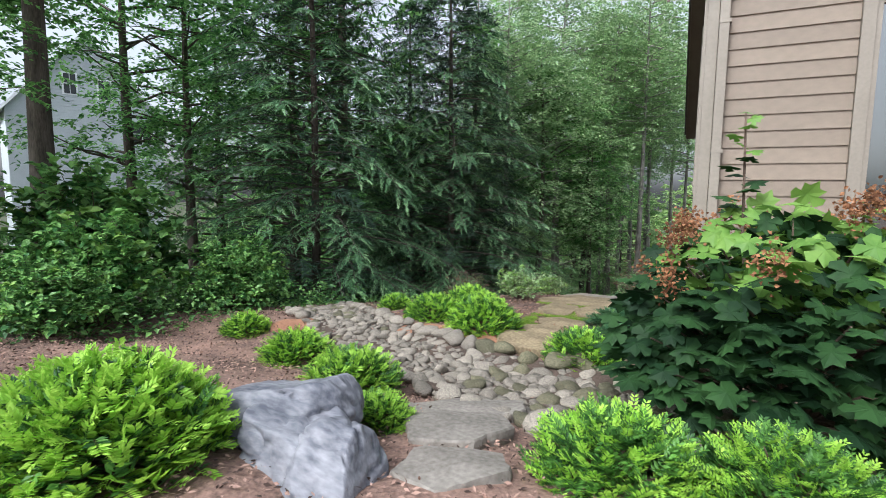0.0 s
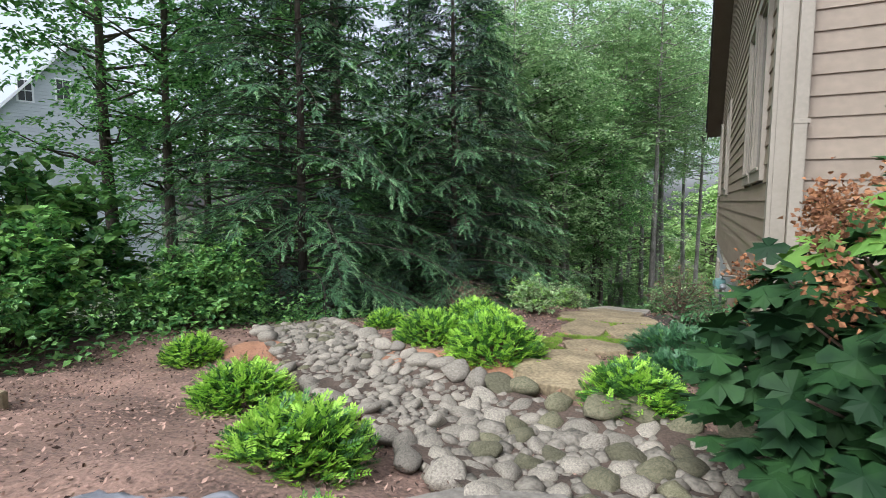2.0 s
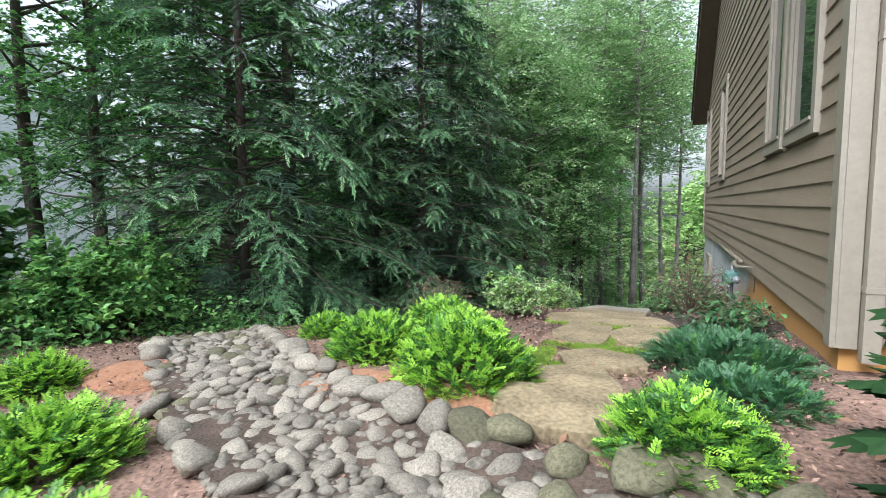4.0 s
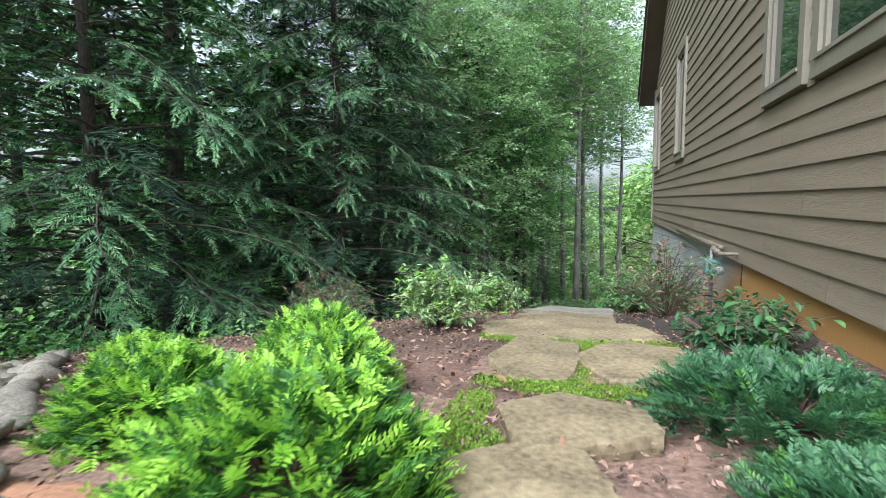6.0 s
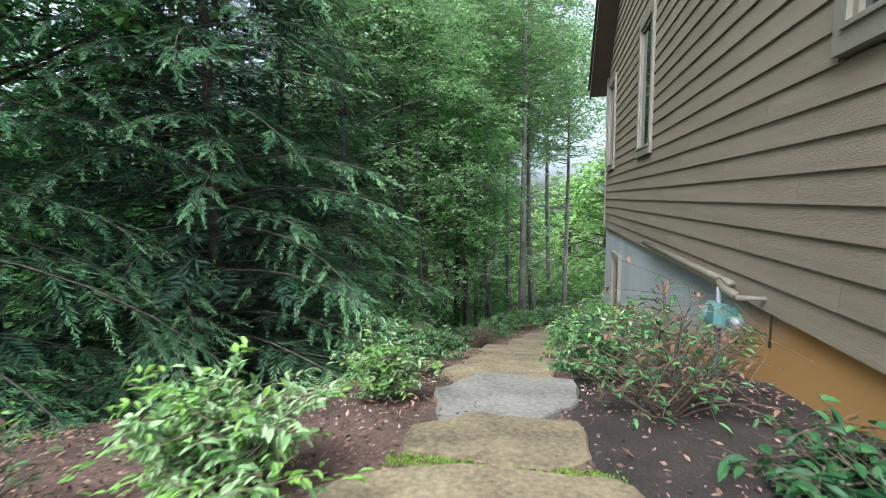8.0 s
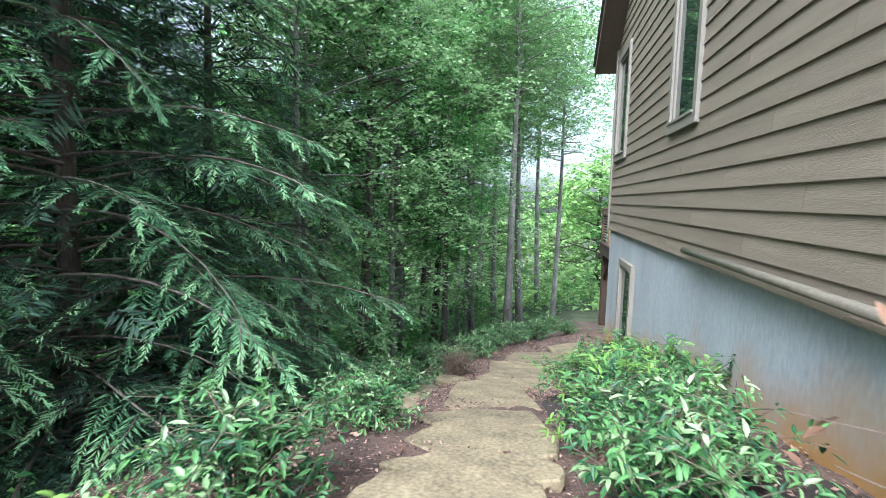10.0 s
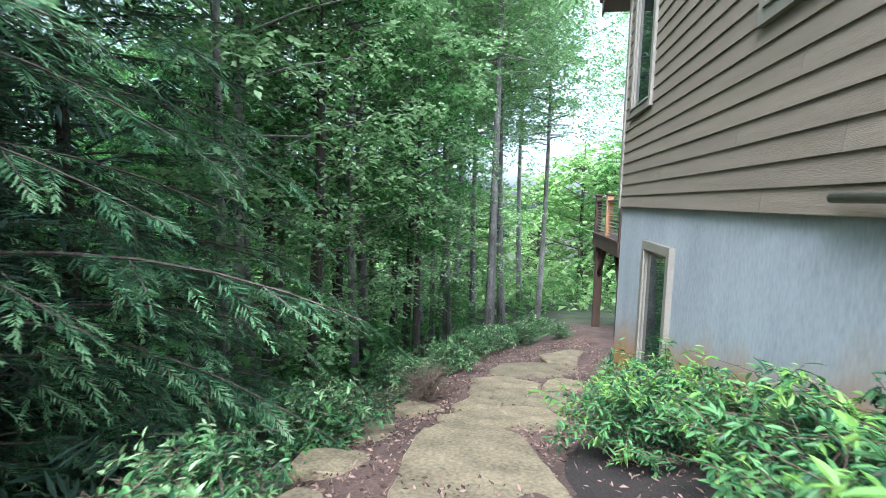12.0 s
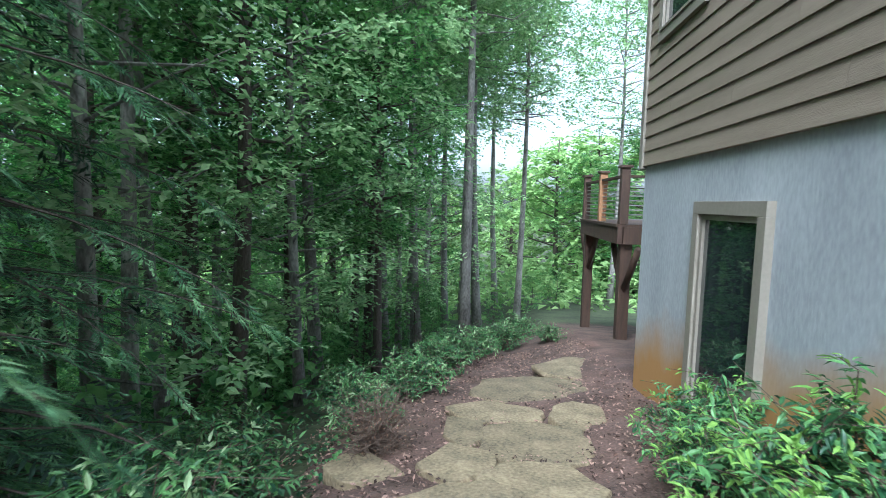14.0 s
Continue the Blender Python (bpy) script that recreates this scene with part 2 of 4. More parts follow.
def blades(at, way, normal, length, width, fold=0.2):
    """Pointed oval leaves folded along the midrib, bending down at the tip."""
    way = unit(way)
    side = unit(np.cross(way, normal))
    up = np.cross(side, way)
    length, width = np.broadcast_to(length, len(at))[:, None], np.broadcast_to(width, len(at))[:, None]
    a, b = at + way * length * 0.3, at + way * length * 0.66 - up * length * 0.04
    rim = up * width * fold
    rows = [at, a + side * width * 0.46 + rim, a, a - side * width * 0.46 + rim, b + side * width * 0.4 + rim * 0.8, b, b - side * width * 0.4 + rim * 0.8, at + way * length - up * length * 0.14]
    v = np.stack(rows, 1).reshape(-1, 3)
    k = 8 * np.arange(len(at))[:, None]
    f = np.concatenate([k + np.array([t]) for t in ([0, 1, 2], [0, 2, 3], [1, 4, 5], [1, 5, 2], [2, 5, 6], [2, 6, 3], [4, 7, 5], [5, 7, 6])], 1).reshape(-1, 3)
    return v, f


def tube(points, radii, sides=6):
    points = np.asarray(points, float)
    along = unit(np.gradient(points, axis=0))
    ref = np.where(np.abs(along[:, 2:3]) > 0.9, np.array([[1.0, 0, 0]]), np.array([[0, 0, 1.0]]))
    a = unit(np.cross(along, ref))
    b = np.cross(along, a)
    ang = np.linspace(0, 2 * np.pi, sides, endpoint=False)
    r = np.broadcast_to(radii, len(points))[:, None, None]
    v = points[:, None] + r * (np.cos(ang)[None, :, None] * a[:, None] + np.sin(ang)[None, :, None] * b[:, None])
    n = len(points)
    f = []
    for i in range(n - 1):
        for j in range(sides):
            p, q = i * sides + j, i * sides + (j + 1) % sides
            f += [(p, q, q + sides), (p, q + sides, p + sides)]
    for j in range(1, sides - 1):
        f += [(0, j + 1, j), ((n - 1) * sides, (n - 1) * sides + j, (n - 1) * sides + j + 1)]
    return v.reshape(-1, 3), np.array(f)


def joined(pieces):
    vs, fs, k = [], [], 0
    for v, f in pieces:
        vs.append(v)
        fs.append(np.asarray(f) + k)
        k += len(v)
    return np.concatenate(vs), np.concatenate(fs)


def part_mesh(name, me, parent, label="", kind=""):
    ob = new(name, me)
    ob.parent = parent
    return tagged(ob, label, kind=kind)


def part(name, bm, mat, parent, label="", smooth=False):
    me = bpy.data.meshes.new(name)
    bm.normal_update()
    bm.to_mesh(me)
    bm.free()
    me.materials.append(mat)
    me.polygons.foreach_set("use_smooth", np.full(len(me.polygons), smooth))
    ob = new(name, me)
    if parent is not None:
        ob.parent = parent
    return tagged(ob, label) if label else ob


def box(x0, x1, y0, y1, z0, z1, bevel=0.0):
    bm = bmesh.new()
    bmesh.ops.create_cube(bm, size=1.0, matrix=Matrix.Translation(((x0 + x1) / 2, (y0 + y1) / 2, (z0 + z1) / 2)) @ Matrix.Diagonal((x1 - x0, y1 - y0, z1 - z0, 1)))
    if bevel:
        bmesh.ops.bevel(bm, geom=bm.edges[:], offset=bevel, segments=2, affect="EDGES", profile=0.7)
    return bm


def root(name, label, category, group="", kind=""):
    return tagged(new(name), label, category, group, kind)


# ---- the ground ----
PROFILE = [(-60, 1.5), (-8, 0.75), (-2, 0.5), (0, 0.36), (1.5, 0.25), (2.8, 0.0), (3.6, -0.22), (4.5, -0.28), (5.3, -0.18), (6.5, -0.25), (7.8, -0.32), (9, -0.45), (10, -0.62), (12, -1.08),
           (14, -1.58), (17, -2.45), (19, -2.82), (22.5, -3.45), (30, -4.9), (60, -9), (140, -14), (900, -20)]
PY, PZ = np.array(PROFILE).T


def ground_z(x, y):
    """The bed runs down beside the house and falls off into the wood; a dry creek dips across it."""
    x, y = np.asarray(x, float), np.asarray(y, float)
    z = np.interp(y, PY, PZ)
    left = np.clip(-x - 2.6, 0, 9)
    z = z - left * np.interp(y, [0, 5, 9, 12, 20], [0.03, 0.06, 0.16, 0.30, 0.35])
    z = z - np.interp(y, [6, 12], [0, 1]) * np.clip(-x - 11.6, 0, 40) * 0.12
    right = np.clip(x + 1.3, 0, 1.6)
    z = z + right * np.interp(y, [3, 8, 10, 14, 20, 26], [0.05, 0.05, 0.12, 0.2, 0.1, 0.35])
    return z


xs = np.concatenate([[-900, -400, -150, -80, -50], np.arange(-36, -8, 1.0), np.arange(-8, 2.0, 0.11), np.arange(2, 12, 1.0), [14, 20, 30, 60, 150, 400, 900]])
ys = np.concatenate([[-900, -300, -80, -30, -12], np.arange(-8, 0, 0.8), np.arange(0, 24, 0.11), np.arange(24, 60, 1.0), [65, 75, 90, 120, 200, 400, 900]])
gx, gy = np.meshgrid(xs, ys)
gz = ground_z(gx, gy)
near = (gx > -8) & (gx < 2) & (gy > 0) & (gy < 24)
rough = np.array([noise.noise((a * 1.7, b * 1.7, 0.3)) * 0.05 + noise.noise((a * 6, b * 6, 1.0)) * 0.018 for a, b in zip(gx.ravel(), gy.ravel())]).reshape(gx.shape)
gz = gz + np.where(near, rough, 0)
nx = len(xs)
q = (np.arange(len(ys) - 1)[:, None] * nx + np.arange(nx - 1)[None]).ravel()
gtri = np.concatenate([np.stack([q, q + 1, q + nx + 1], 1), np.stack([q, q + nx + 1, q + nx], 1)])
mid_x, mid_y = np.stack([gx, gy], -1).reshape(-1, 2)[gtri].mean(1).T
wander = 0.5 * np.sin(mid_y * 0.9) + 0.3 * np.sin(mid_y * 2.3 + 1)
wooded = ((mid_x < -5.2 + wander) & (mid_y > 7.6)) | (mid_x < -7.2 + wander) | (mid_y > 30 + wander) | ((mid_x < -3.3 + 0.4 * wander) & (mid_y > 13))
# beyond about y 6.9 the mulch takes the colour darkened for tree shade
ground = new("ground", mesh("ground", np.stack([gx, gy, gz], -1).reshape(-1, 3), gtri, [MULCH, FOREST, DAMPSHADEMULCH], np.where(wooded, 1, np.where(mid_y > 6.9 + wander, 2, 0)), smooth=True))
tagged(ground, "sloping garden bed of brown bark mulch and bare earth", "ground", kind="structure")


def g(x, y):
    return float(ground_z(x, y))


# ---- the brown house ----
E = 0.178
BACK, FRONT, WIDE, TOP = 20.5, 6.64, 9.0, 3.75
wall_side = part("wall_side", box(0.05, 0.3, FRONT + 0.05, BACK - 0.05, -4.2, TOP), STUCCO, None)
tagged(wall_side, "pale grey stucco foundation wall stained with orange clay, tan lap siding above", "wall", kind="structure")
wall_front = part("wall_front", box(0.3, WIDE, FRONT + 0.05, FRONT + 0.3, -1.2, TOP), STUCCO, None)
tagged(wall_front, "front wall of the house in tan lap siding over stucco", "wall", kind="structure")
wall_back = part("wall_back", box(0.3, WIDE, BACK - 0.3, BACK - 0.05, -4.2, TOP), STUCCO, None)
tagged(wall_back, "back wall of the house in grey stucco", "wall", kind="structure")
wall_far = part("wall_far", box(WIDE - 0.25, WIDE, FRONT + 0.3, BACK - 0.3, -4.2, TOP), STUCCO, None)
tagged(wall_far, "far wall of the house in grey stucco", "wall", kind="structure")


def plank(length, seed):
    """One lap board along y, thicker at its lower edge."""
    bm = bmesh.new()
    prof = [(0.052, 0.0), (0.0, 0.0), (0.0, 0.006), (0.016, E + 0.004), (0.052, E + 0.004)]
    ends = [[bm.verts.new((x, y, z)) for x, z in prof] for y in (0, length)]
    for i in range(5):
        bm.faces.new((ends[0][i], ends[0][(i + 1) % 5], ends[1][(i + 1) % 5], ends[1][i]))
    bm.faces.new(ends[0][::-1])
    bm.faces.new(ends[1])
    bmesh.ops.recalc_face_normals(bm, faces=bm.faces[:])
    return bm


def courses(wall, mat, start, end, holes, place, name):
    """Lap boards over a wall, cut at the windows, with butt joints that step from course to course."""
    for k in range(int((8.0 if name == "side" else TOP) / E)):
        z = k * E
        lift = max(0.0, z + E - TOP + 0.02) / 0.78 if name == "side" else 0.0
        cuts = sorted((a, b) for a, b, lo, hi in holes if lo < z + E * 0.6 and hi > z + E * 0.4)
        spans, at = [], start + lift
        for a, b in cuts:
            spans.append((at, a))
            at = b
        spans.append((at, end - lift))
        for a, b in spans:
            joints = [j for j in (start + 1.3 + (k * 1.37) % 3.6 + 3.66 * i for i in range(5)) if a + 0.4 < j < b - 0.4]
            for p, r in zip([a] + joints, joints + [b]):
                if r - p < 0.02:
                    continue
                ob = part("board", plank(r - p - 0.003, k), mat, wall)
                ob.matrix_basis = place(p, z)


side_holes = [(7.3, 8.46, 1.45, 3.5), (8.6, 9.6, 1.45, 3.5), (14.44, 15.6, 1.39, 3.5), (18.72, 20.0, 1.39, 3.5)]
front_holes = [(1.4, 2.75, 0.9, 3.5)]
courses(wall_side, SIDING, FRONT + 0.13, BACK - 0.1, side_holes, lambda p, z: pose(0, p, z), "side")
courses(wall_front, SIDINGXDIM, 0.13, WIDE, front_holes, lambda p, z: Matrix(((0, 1, 0, p), (1, 0, 0, FRONT), (0, 0, 1, z), (0, 0, 0, 1))), "front")
corner = root("corner_board", "vertical grey-tan corner boards where the two siding walls meet", "trim", kind="structure")
part("board", box(-0.022, 0.012, FRONT - 0.02, FRONT + 0.125, -0.03, TOP, 0.004), TRIM, corner)
part("board", box(0.0125, 0.128, FRONT - 0.022, FRONT + 0.04, -0.03, TOP, 0.004), TRIM, corner)
part("board", box(-0.02, 0.06, BACK - 0.1, BACK + 0.02, -0.03, TOP, 0.004), TRIM, corner)


downspout = root("downspout", "tan painted rectangular downspout at the corner of the house", "downspout")
part("pipe", box(0.132, 0.232, FRONT - 0.1, FRONT - 0.012, -0.1, TOP - 0.05, 0.014), TRIM, downspout)
for z in (0.35, 1.9, 3.3):
    part("strap", box(0.1285, 0.25, FRONT - 0.104, FRONT - 0.004, z, z + 0.04, 0.003), TRIM, downspout)


def window(name, y0, y1, z0, z1, label, m, sash=True):
    """A casement window seen from -x: trim boards, sill, sash and pane, set in a wall along y."""
    w = root(name, label, "window", kind="structure")
    t = 0.115
    for a, b, c, d in ((y0, y0 + t, z0 + t, z1 - t), (y1 - t, y1, z0 + t, z1 - t), (y0, y1, z0, z0 + t), (y0, y1, z1 - t, z1)):
        part("trim_board", box(-0.035, 0.06, a, b, c, d, 0.004), TRIM, w)
    part("sill", box(-0.05, 0.05, y0 + t - 0.02, y1 - t + 0.02, z0 + t - 0.005, z0 + t + 0.025, 0.004), TRIM, w)
    s = 0.05
    for a, b, c, d in ((y0 + t, y0 + t + s, z0 + t, z1 - t), (y1 - t - s, y1 - t, z0 + t, z1 - t), (y0 + t + s, y1 - t - s, z0 + t, z0 + t + s), (y0 + t + s, y1 - t - s, z1 - t - s, z1 - t)):
        part("sash", box(-0.008, 0.055, a, b, c, d, 0.004), TRIM, w)
    part("pane", box(0.02, 0.026, y0 + t + s, y1 - t - s, z0 + t + s, z1 - t - s), GLASS, w, "dark window glass that mirrors the trees")
    # dark sheet behind the glass, its colour stands in for the unlit room
    part("room_dark", box(0.04, 0.048, y0 + t + s, y1 - t - s, z0 + t + s, z1 - t - s), DARKROOM, w)
    w.matrix_basis = m
    return w


for i, (a, b, lo, hi) in enumerate(side_holes):
    window("window_%d" % (i + 1), a, b, lo, hi, "casement window with tan trim in the siding, trees mirrored in the pane", pose(0, 0, 0))
window("window_5", 17.43, 18.7, -2.6, -0.45, "tall basement window with tan wooden trim in the stucco wall", pose(0.018, 0, 0))
window("window_6", 1.4, 2.75, 0.9, 3.5, "wide window with tan trim in the front siding", Matrix(((0, 1, 0, 0), (1, 0, 0, FRONT), (0, 0, 1, 0), (0, 0, 0, 1))))

roof = root("roof", "dark brown rakes and shingled gable roof of the house", "roof", kind="structure")
RIDGE, PITCH = (FRONT + BACK) / 2, 0.78
for over, y_low in ((0.1, FRONT - 0.1), (0.45, BACK + 0.45)):
    z_low = TOP - over * PITCH
    for name, x0, x1, lift, thick, mat in (("soffit", -0.38, 0.06, 0.0, 0.02, SOFFIT), ("fascia", -0.41, -0.382, -0.08, 0.22, SOFFIT), ("shingles", -0.46, WIDE + 0.5, 0.15, 0.05, SHINGLE)):
        bm = bmesh.new()
        prof = [(y_low, z_low + lift), (RIDGE, TOP + (BACK - RIDGE) * PITCH + lift), (RIDGE, TOP + (BACK - RIDGE) * PITCH + lift + thick), (y_low, z_low + lift + thick)]
        ends = [[bm.verts.new((x, y, z)) for y, z in prof] for x in (x0, x1)]
        for i in range(4):
            bm.faces.new((ends[0][i], ends[0][(i + 1) % 4], ends[1][(i + 1) % 4], ends[1][i]))
        bm.faces.new(ends[0][::-1])
        bm.faces.new(ends[1])
        bmesh.ops.recalc_face_normals(bm, faces=bm.faces[:])
        part(name, bm, mat, roof)
gable = bmesh.new()
gp = [(FRONT + 0.05, TOP), (BACK - 0.05, TOP), (RIDGE, TOP + (RIDGE - FRONT) * PITCH)]
ge = [[gable.verts.new((x, y, z)) for y, z in gp] for x in (0.055, 0.3)]
for i in range(3):
    gable.faces.new((ge[0][i], ge[0][(i + 1) % 3], ge[1][(i + 1) % 3], ge[1][i]))
gable.faces.new(ge[0][::-1])
gable.faces.new(ge[1])
bmesh.ops.recalc_face_normals(gable, faces=gable.faces[:])
part("gable", gable, STUCCO, roof)


def tube_mesh(points, radii, mat, sides=10):
    v, f = tube(points, radii, sides)
    return mesh("tube", v, f, [mat], smooth=True)


gas = root("gas_pipe", "tan painted gas pipe with green regulator below the siding", "pipe")
part_mesh("pipe", tube_mesh([(-0.06, 14.4, 0.1), (-0.06, 12.5, 0.1), (-0.06, 10.75, 0.1)], 0.032, PIPE), gas)
part_mesh("pipe", tube_mesh([(-0.1, 10.9, 0.1), (-0.14, 10.75, 0.1), (-0.18, 10.5, 0.1), (-0.18, 10.3, 0.1)], 0.03, PIPE), gas)
part_mesh("bracket", tube_mesh([(-0.18, 10.3, 0.08), (0.06, 10.3, 0.08), (0.06, 10.3, -0.25)], 0.022, PIPE), gas)
part_mesh("riser", tube_mesh([(-0.18, 10.62, 0.1), (-0.18, 10.62, -0.2), (-0.18, 10.62, -0.75)], 0.022, GREYMETAL), gas)
part_mesh("regulator", tube_mesh([(-0.3, 10.62, -0.1), (-0.27, 10.62, -0.1), (-0.25, 10.62, -0.1), (-0.2, 10.62, -0.1), (-0.17, 10.62, -0.1), (-0.12, 10.62, -0.1)], [0.05, 0.06, 0.095, 0.095, 0.06, 0.05], METER, 18), gas, "round green gas regulator")
part("meter", box(-0.28, -0.12, 10.4, 10.56, -0.16, 0.0, 0.03), METER, gas, "green gas meter")
part_mesh("valve", tube_mesh([(-0.16, 10.36, -0.1), (-0.16, 10.27, -0.1)], [0.05, 0.045], GREYMETAL, 14), gas, "pale grey valve cap")

# ---- the deck behind the house ----
deck = root("deck", "brown wooden deck on tall posts behind the house", "deck")
DX, DY0, DY1, DZ = 0.98, 24.9, 28.9, -0.9
part("platform", box(DX - 0.15, DX + 6, DY0 - 0.1, DY1 + 0.1, DZ - 0.06, DZ), DECKWOOD, deck)
part("beam", box(DX - 0.12, DX - 0.02, DY0 - 0.1, DY1 + 0.1, DZ - 0.42, DZ - 0.062), DECKWOOD, deck)
part("beam", box(DX + 0.0, DX + 6, DY0 - 0.12, DY0 - 0.02, DZ - 0.42, DZ - 0.062), DECKWOOD, deck)
for x, y in ((DX, DY0), (DX, (DY0 + DY1) / 2), (DX, DY1), (DX + 2.4, DY0), (DX + 4.8, DY0)):
    part("rail_post", box(x - 0.09, x + 0.09, y - 0.09, y + 0.09, DZ + 0.002, DZ + 1.2, 0.01), CEDAR if y == (DY0 + DY1) / 2 else DECKWOOD, deck)
    part("post_cap", box(x - 0.13, x + 0.13, y - 0.13, y + 0.13, DZ + 1.202, DZ + 1.26, 0.015), DECKWOOD, deck)
for x, y in ((DX + 0.1, DY0 + 0.1), (DX + 0.1, DY1 - 0.1)):
    part("support_post", box(x - 0.12, x + 0.12, y - 0.12, y + 0.12, g(x, y) - 0.4, DZ - 0.065, 0.01), DECKWOOD, deck)
    for s in (1, -1):
        part_mesh("brace", tube_mesh([(x, y, DZ - 1.5), (x, y + s * 0.5, DZ - 1.0), (x, y + s * 1.0, DZ - 0.45)], 0.075, DECKWOOD, 4), deck)
part("top_rail", box(DX - 0.07, DX + 0.07, DY0 + 0.1, DY1 - 0.1, DZ + 1.0, DZ + 1.05), DECKWOOD, deck)
part("top_rail", box(DX + 0.1, DX + 6, DY0 - 0.07, DY0 + 0.07, DZ + 1.0, DZ + 1.05), DECKWOOD, deck)
for i in range(9):
    z = DZ + 0.1 + i * 0.1
    part("baluster", box(DX - 0.012, DX + 0.012, DY0 + 0.1, DY1 - 0.1, z, z + 0.025), BALUSTER, deck)
    part("baluster", box(DX + 0.1, DX + 6, DY0 - 0.012, DY0 + 0.012, z, z + 0.025), BALUSTER, deck)

# ---- trees ----


def hemlock(height, reach, branches, seed):
    """A hemlock: trunk, long drooping branches, each a flat frond of side twigs set with needle-clad fingers, pale at the ends."""
    r = np.random.default_rng(seed)
    tree = root("hemlock", "dark green hemlock with drooping feathery branches down to the ground", "tree", "hemlocks at the edge of the wood")
    stem = tube([(0, 0, -0.5), (0.05, 0, height * 0.4), (-0.03, 0.05, height)], [0.12, 0.08, 0.02], 8)
    wood, base, way, norm, length, width, tone = [], [], [], [], [], [], []
    up = np.array([0, 0, 1.0])
    s = np.linspace(0, 1, 9)
    for i in range(branches):
        u = (i + r.random()) / branches
        z = 0.12 + (height - 0.5) * u ** 1.25
        ang = i * 2.39996 + r.normal(0, 0.25)
        ln = reach * (1 - u) ** 0.6 * r.uniform(0.66, 1.12) + 0.3
        out = np.array([math.cos(ang), math.sin(ang), 0])
        side = np.array([-math.sin(ang), math.cos(ang), 0])
        rise, drop = r.uniform(0.08, 0.34), r.uniform(0.25, 0.52)
        line = np.array([0, 0, z]) + out * ln * s[:, None] + side * ln * 0.08 * np.sin(s * 3 + i)[:, None] + up * ln * (rise * s - drop * s ** 2.2)[:, None]
        line[:, 2] = np.maximum(line[:, 2], 0.06)
        wood.append(tube(line, np.linspace(0.016, 0.003, 9) * (0.4 + ln / reach), 4))
        m = int(10 + 13 * ln / reach)
        a = 0.16 + 0.84 * (np.arange(m) + r.random(m) * 0.6) / m
        p = np.stack([np.interp(a, s, line[:, c]) for c in range(3)], 1)
        ahead = np.stack([np.interp(np.minimum(a + 0.08, 1), s, line[:, c]) - np.interp(a - 0.08, s, line[:, c]) for c in range(3)], 1)
        d = unit(ahead)
        hand = np.where(np.arange(m) % 2, 1.0, -1.0)
        turn = r.uniform(0.6, 1.05, m) * np.clip((1.04 - a) * 4, 0.12, 1)
        sw = unit(d * np.cos(turn)[:, None] + side * (hand * np.sin(turn))[:, None] + up * r.normal(-0.1, 0.13, m)[:, None])
        sl = (ln * 0.27 * (1.08 - a) + 0.26) * r.uniform(0.7, 1.2, m) * (0.6 + 0.4 * ln / reach)
        flat = unit(np.cross(sw, np.cross(up + r.normal(0, 0.22, (m, 3)), sw)))
        q = unit(np.cross(sw, flat))
        bend = r.uniform(0.06, 0.34, m)
        n = 24
        t = np.linspace(0.05, 1.0, n)
        spot = p[:, None] + sw[:, None] * (sl[:, None] * t)[..., None] - up * (sl[:, None] * bend[:, None] * t ** 2)[..., None]
        for i_row in range(0, m, 3):
            wood.append(tube(spot[i_row, ::11], [0.005, 0.004, 0.002], 3))
        pale = r.random(m) < 0.58
        for h in (1, -1):
            shape = (m, n)
            w = sw[:, None] * 0.72 + q[:, None] * h * 0.7 * np.clip(1.3 - t, 0.25, 1)[None, :, None] - up * 0.18 + r.normal(0, 0.16, (m, n, 3))
            base.append(spot.reshape(-1, 3))
            way.append(w.reshape(-1, 3))
            norm.append(np.repeat(flat, n, 0) + r.normal(0, 0.2, (m * n, 3)))
            length.append(((0.045 + 0.2 * sl[:, None] * (1.06 - t)) * r.uniform(0.6, 1.3, shape)).ravel())
            width.append(r.uniform(0.009, 0.015, m * n))
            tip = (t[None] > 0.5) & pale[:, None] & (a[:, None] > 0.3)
            # twig feet near the trunk take the shade-darkened needle colour
            inner = (a[:, None] < 0.42) & (t[None] < 0.6)
            tone.append(np.where(tip, 2, np.where(inner, 1, 0)).ravel())
    # filler sprays added round the trunk, coloured dark for the crown's inside shade
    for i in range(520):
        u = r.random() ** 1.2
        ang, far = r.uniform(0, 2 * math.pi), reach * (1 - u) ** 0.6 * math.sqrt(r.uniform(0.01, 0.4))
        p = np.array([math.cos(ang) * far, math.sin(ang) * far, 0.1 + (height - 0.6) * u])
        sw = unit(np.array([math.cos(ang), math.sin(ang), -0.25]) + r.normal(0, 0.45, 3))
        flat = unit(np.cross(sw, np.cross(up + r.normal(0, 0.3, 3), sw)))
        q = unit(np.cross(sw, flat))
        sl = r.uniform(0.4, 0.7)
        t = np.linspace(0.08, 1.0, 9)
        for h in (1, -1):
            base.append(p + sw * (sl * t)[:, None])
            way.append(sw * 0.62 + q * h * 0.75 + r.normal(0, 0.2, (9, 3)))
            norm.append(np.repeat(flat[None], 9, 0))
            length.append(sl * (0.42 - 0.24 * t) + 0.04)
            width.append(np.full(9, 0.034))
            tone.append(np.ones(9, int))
    v, f = leaves(np.concatenate(base), np.concatenate(way), np.concatenate(norm), np.concatenate(length), np.concatenate(width), 0.12)
    part_mesh("trunk", mesh("trunk", *stem, [BARK], smooth=True), tree)
    part_mesh("branch_work", mesh("branch_work", *joined(wood), [BARK]), tree, kind="stuff")
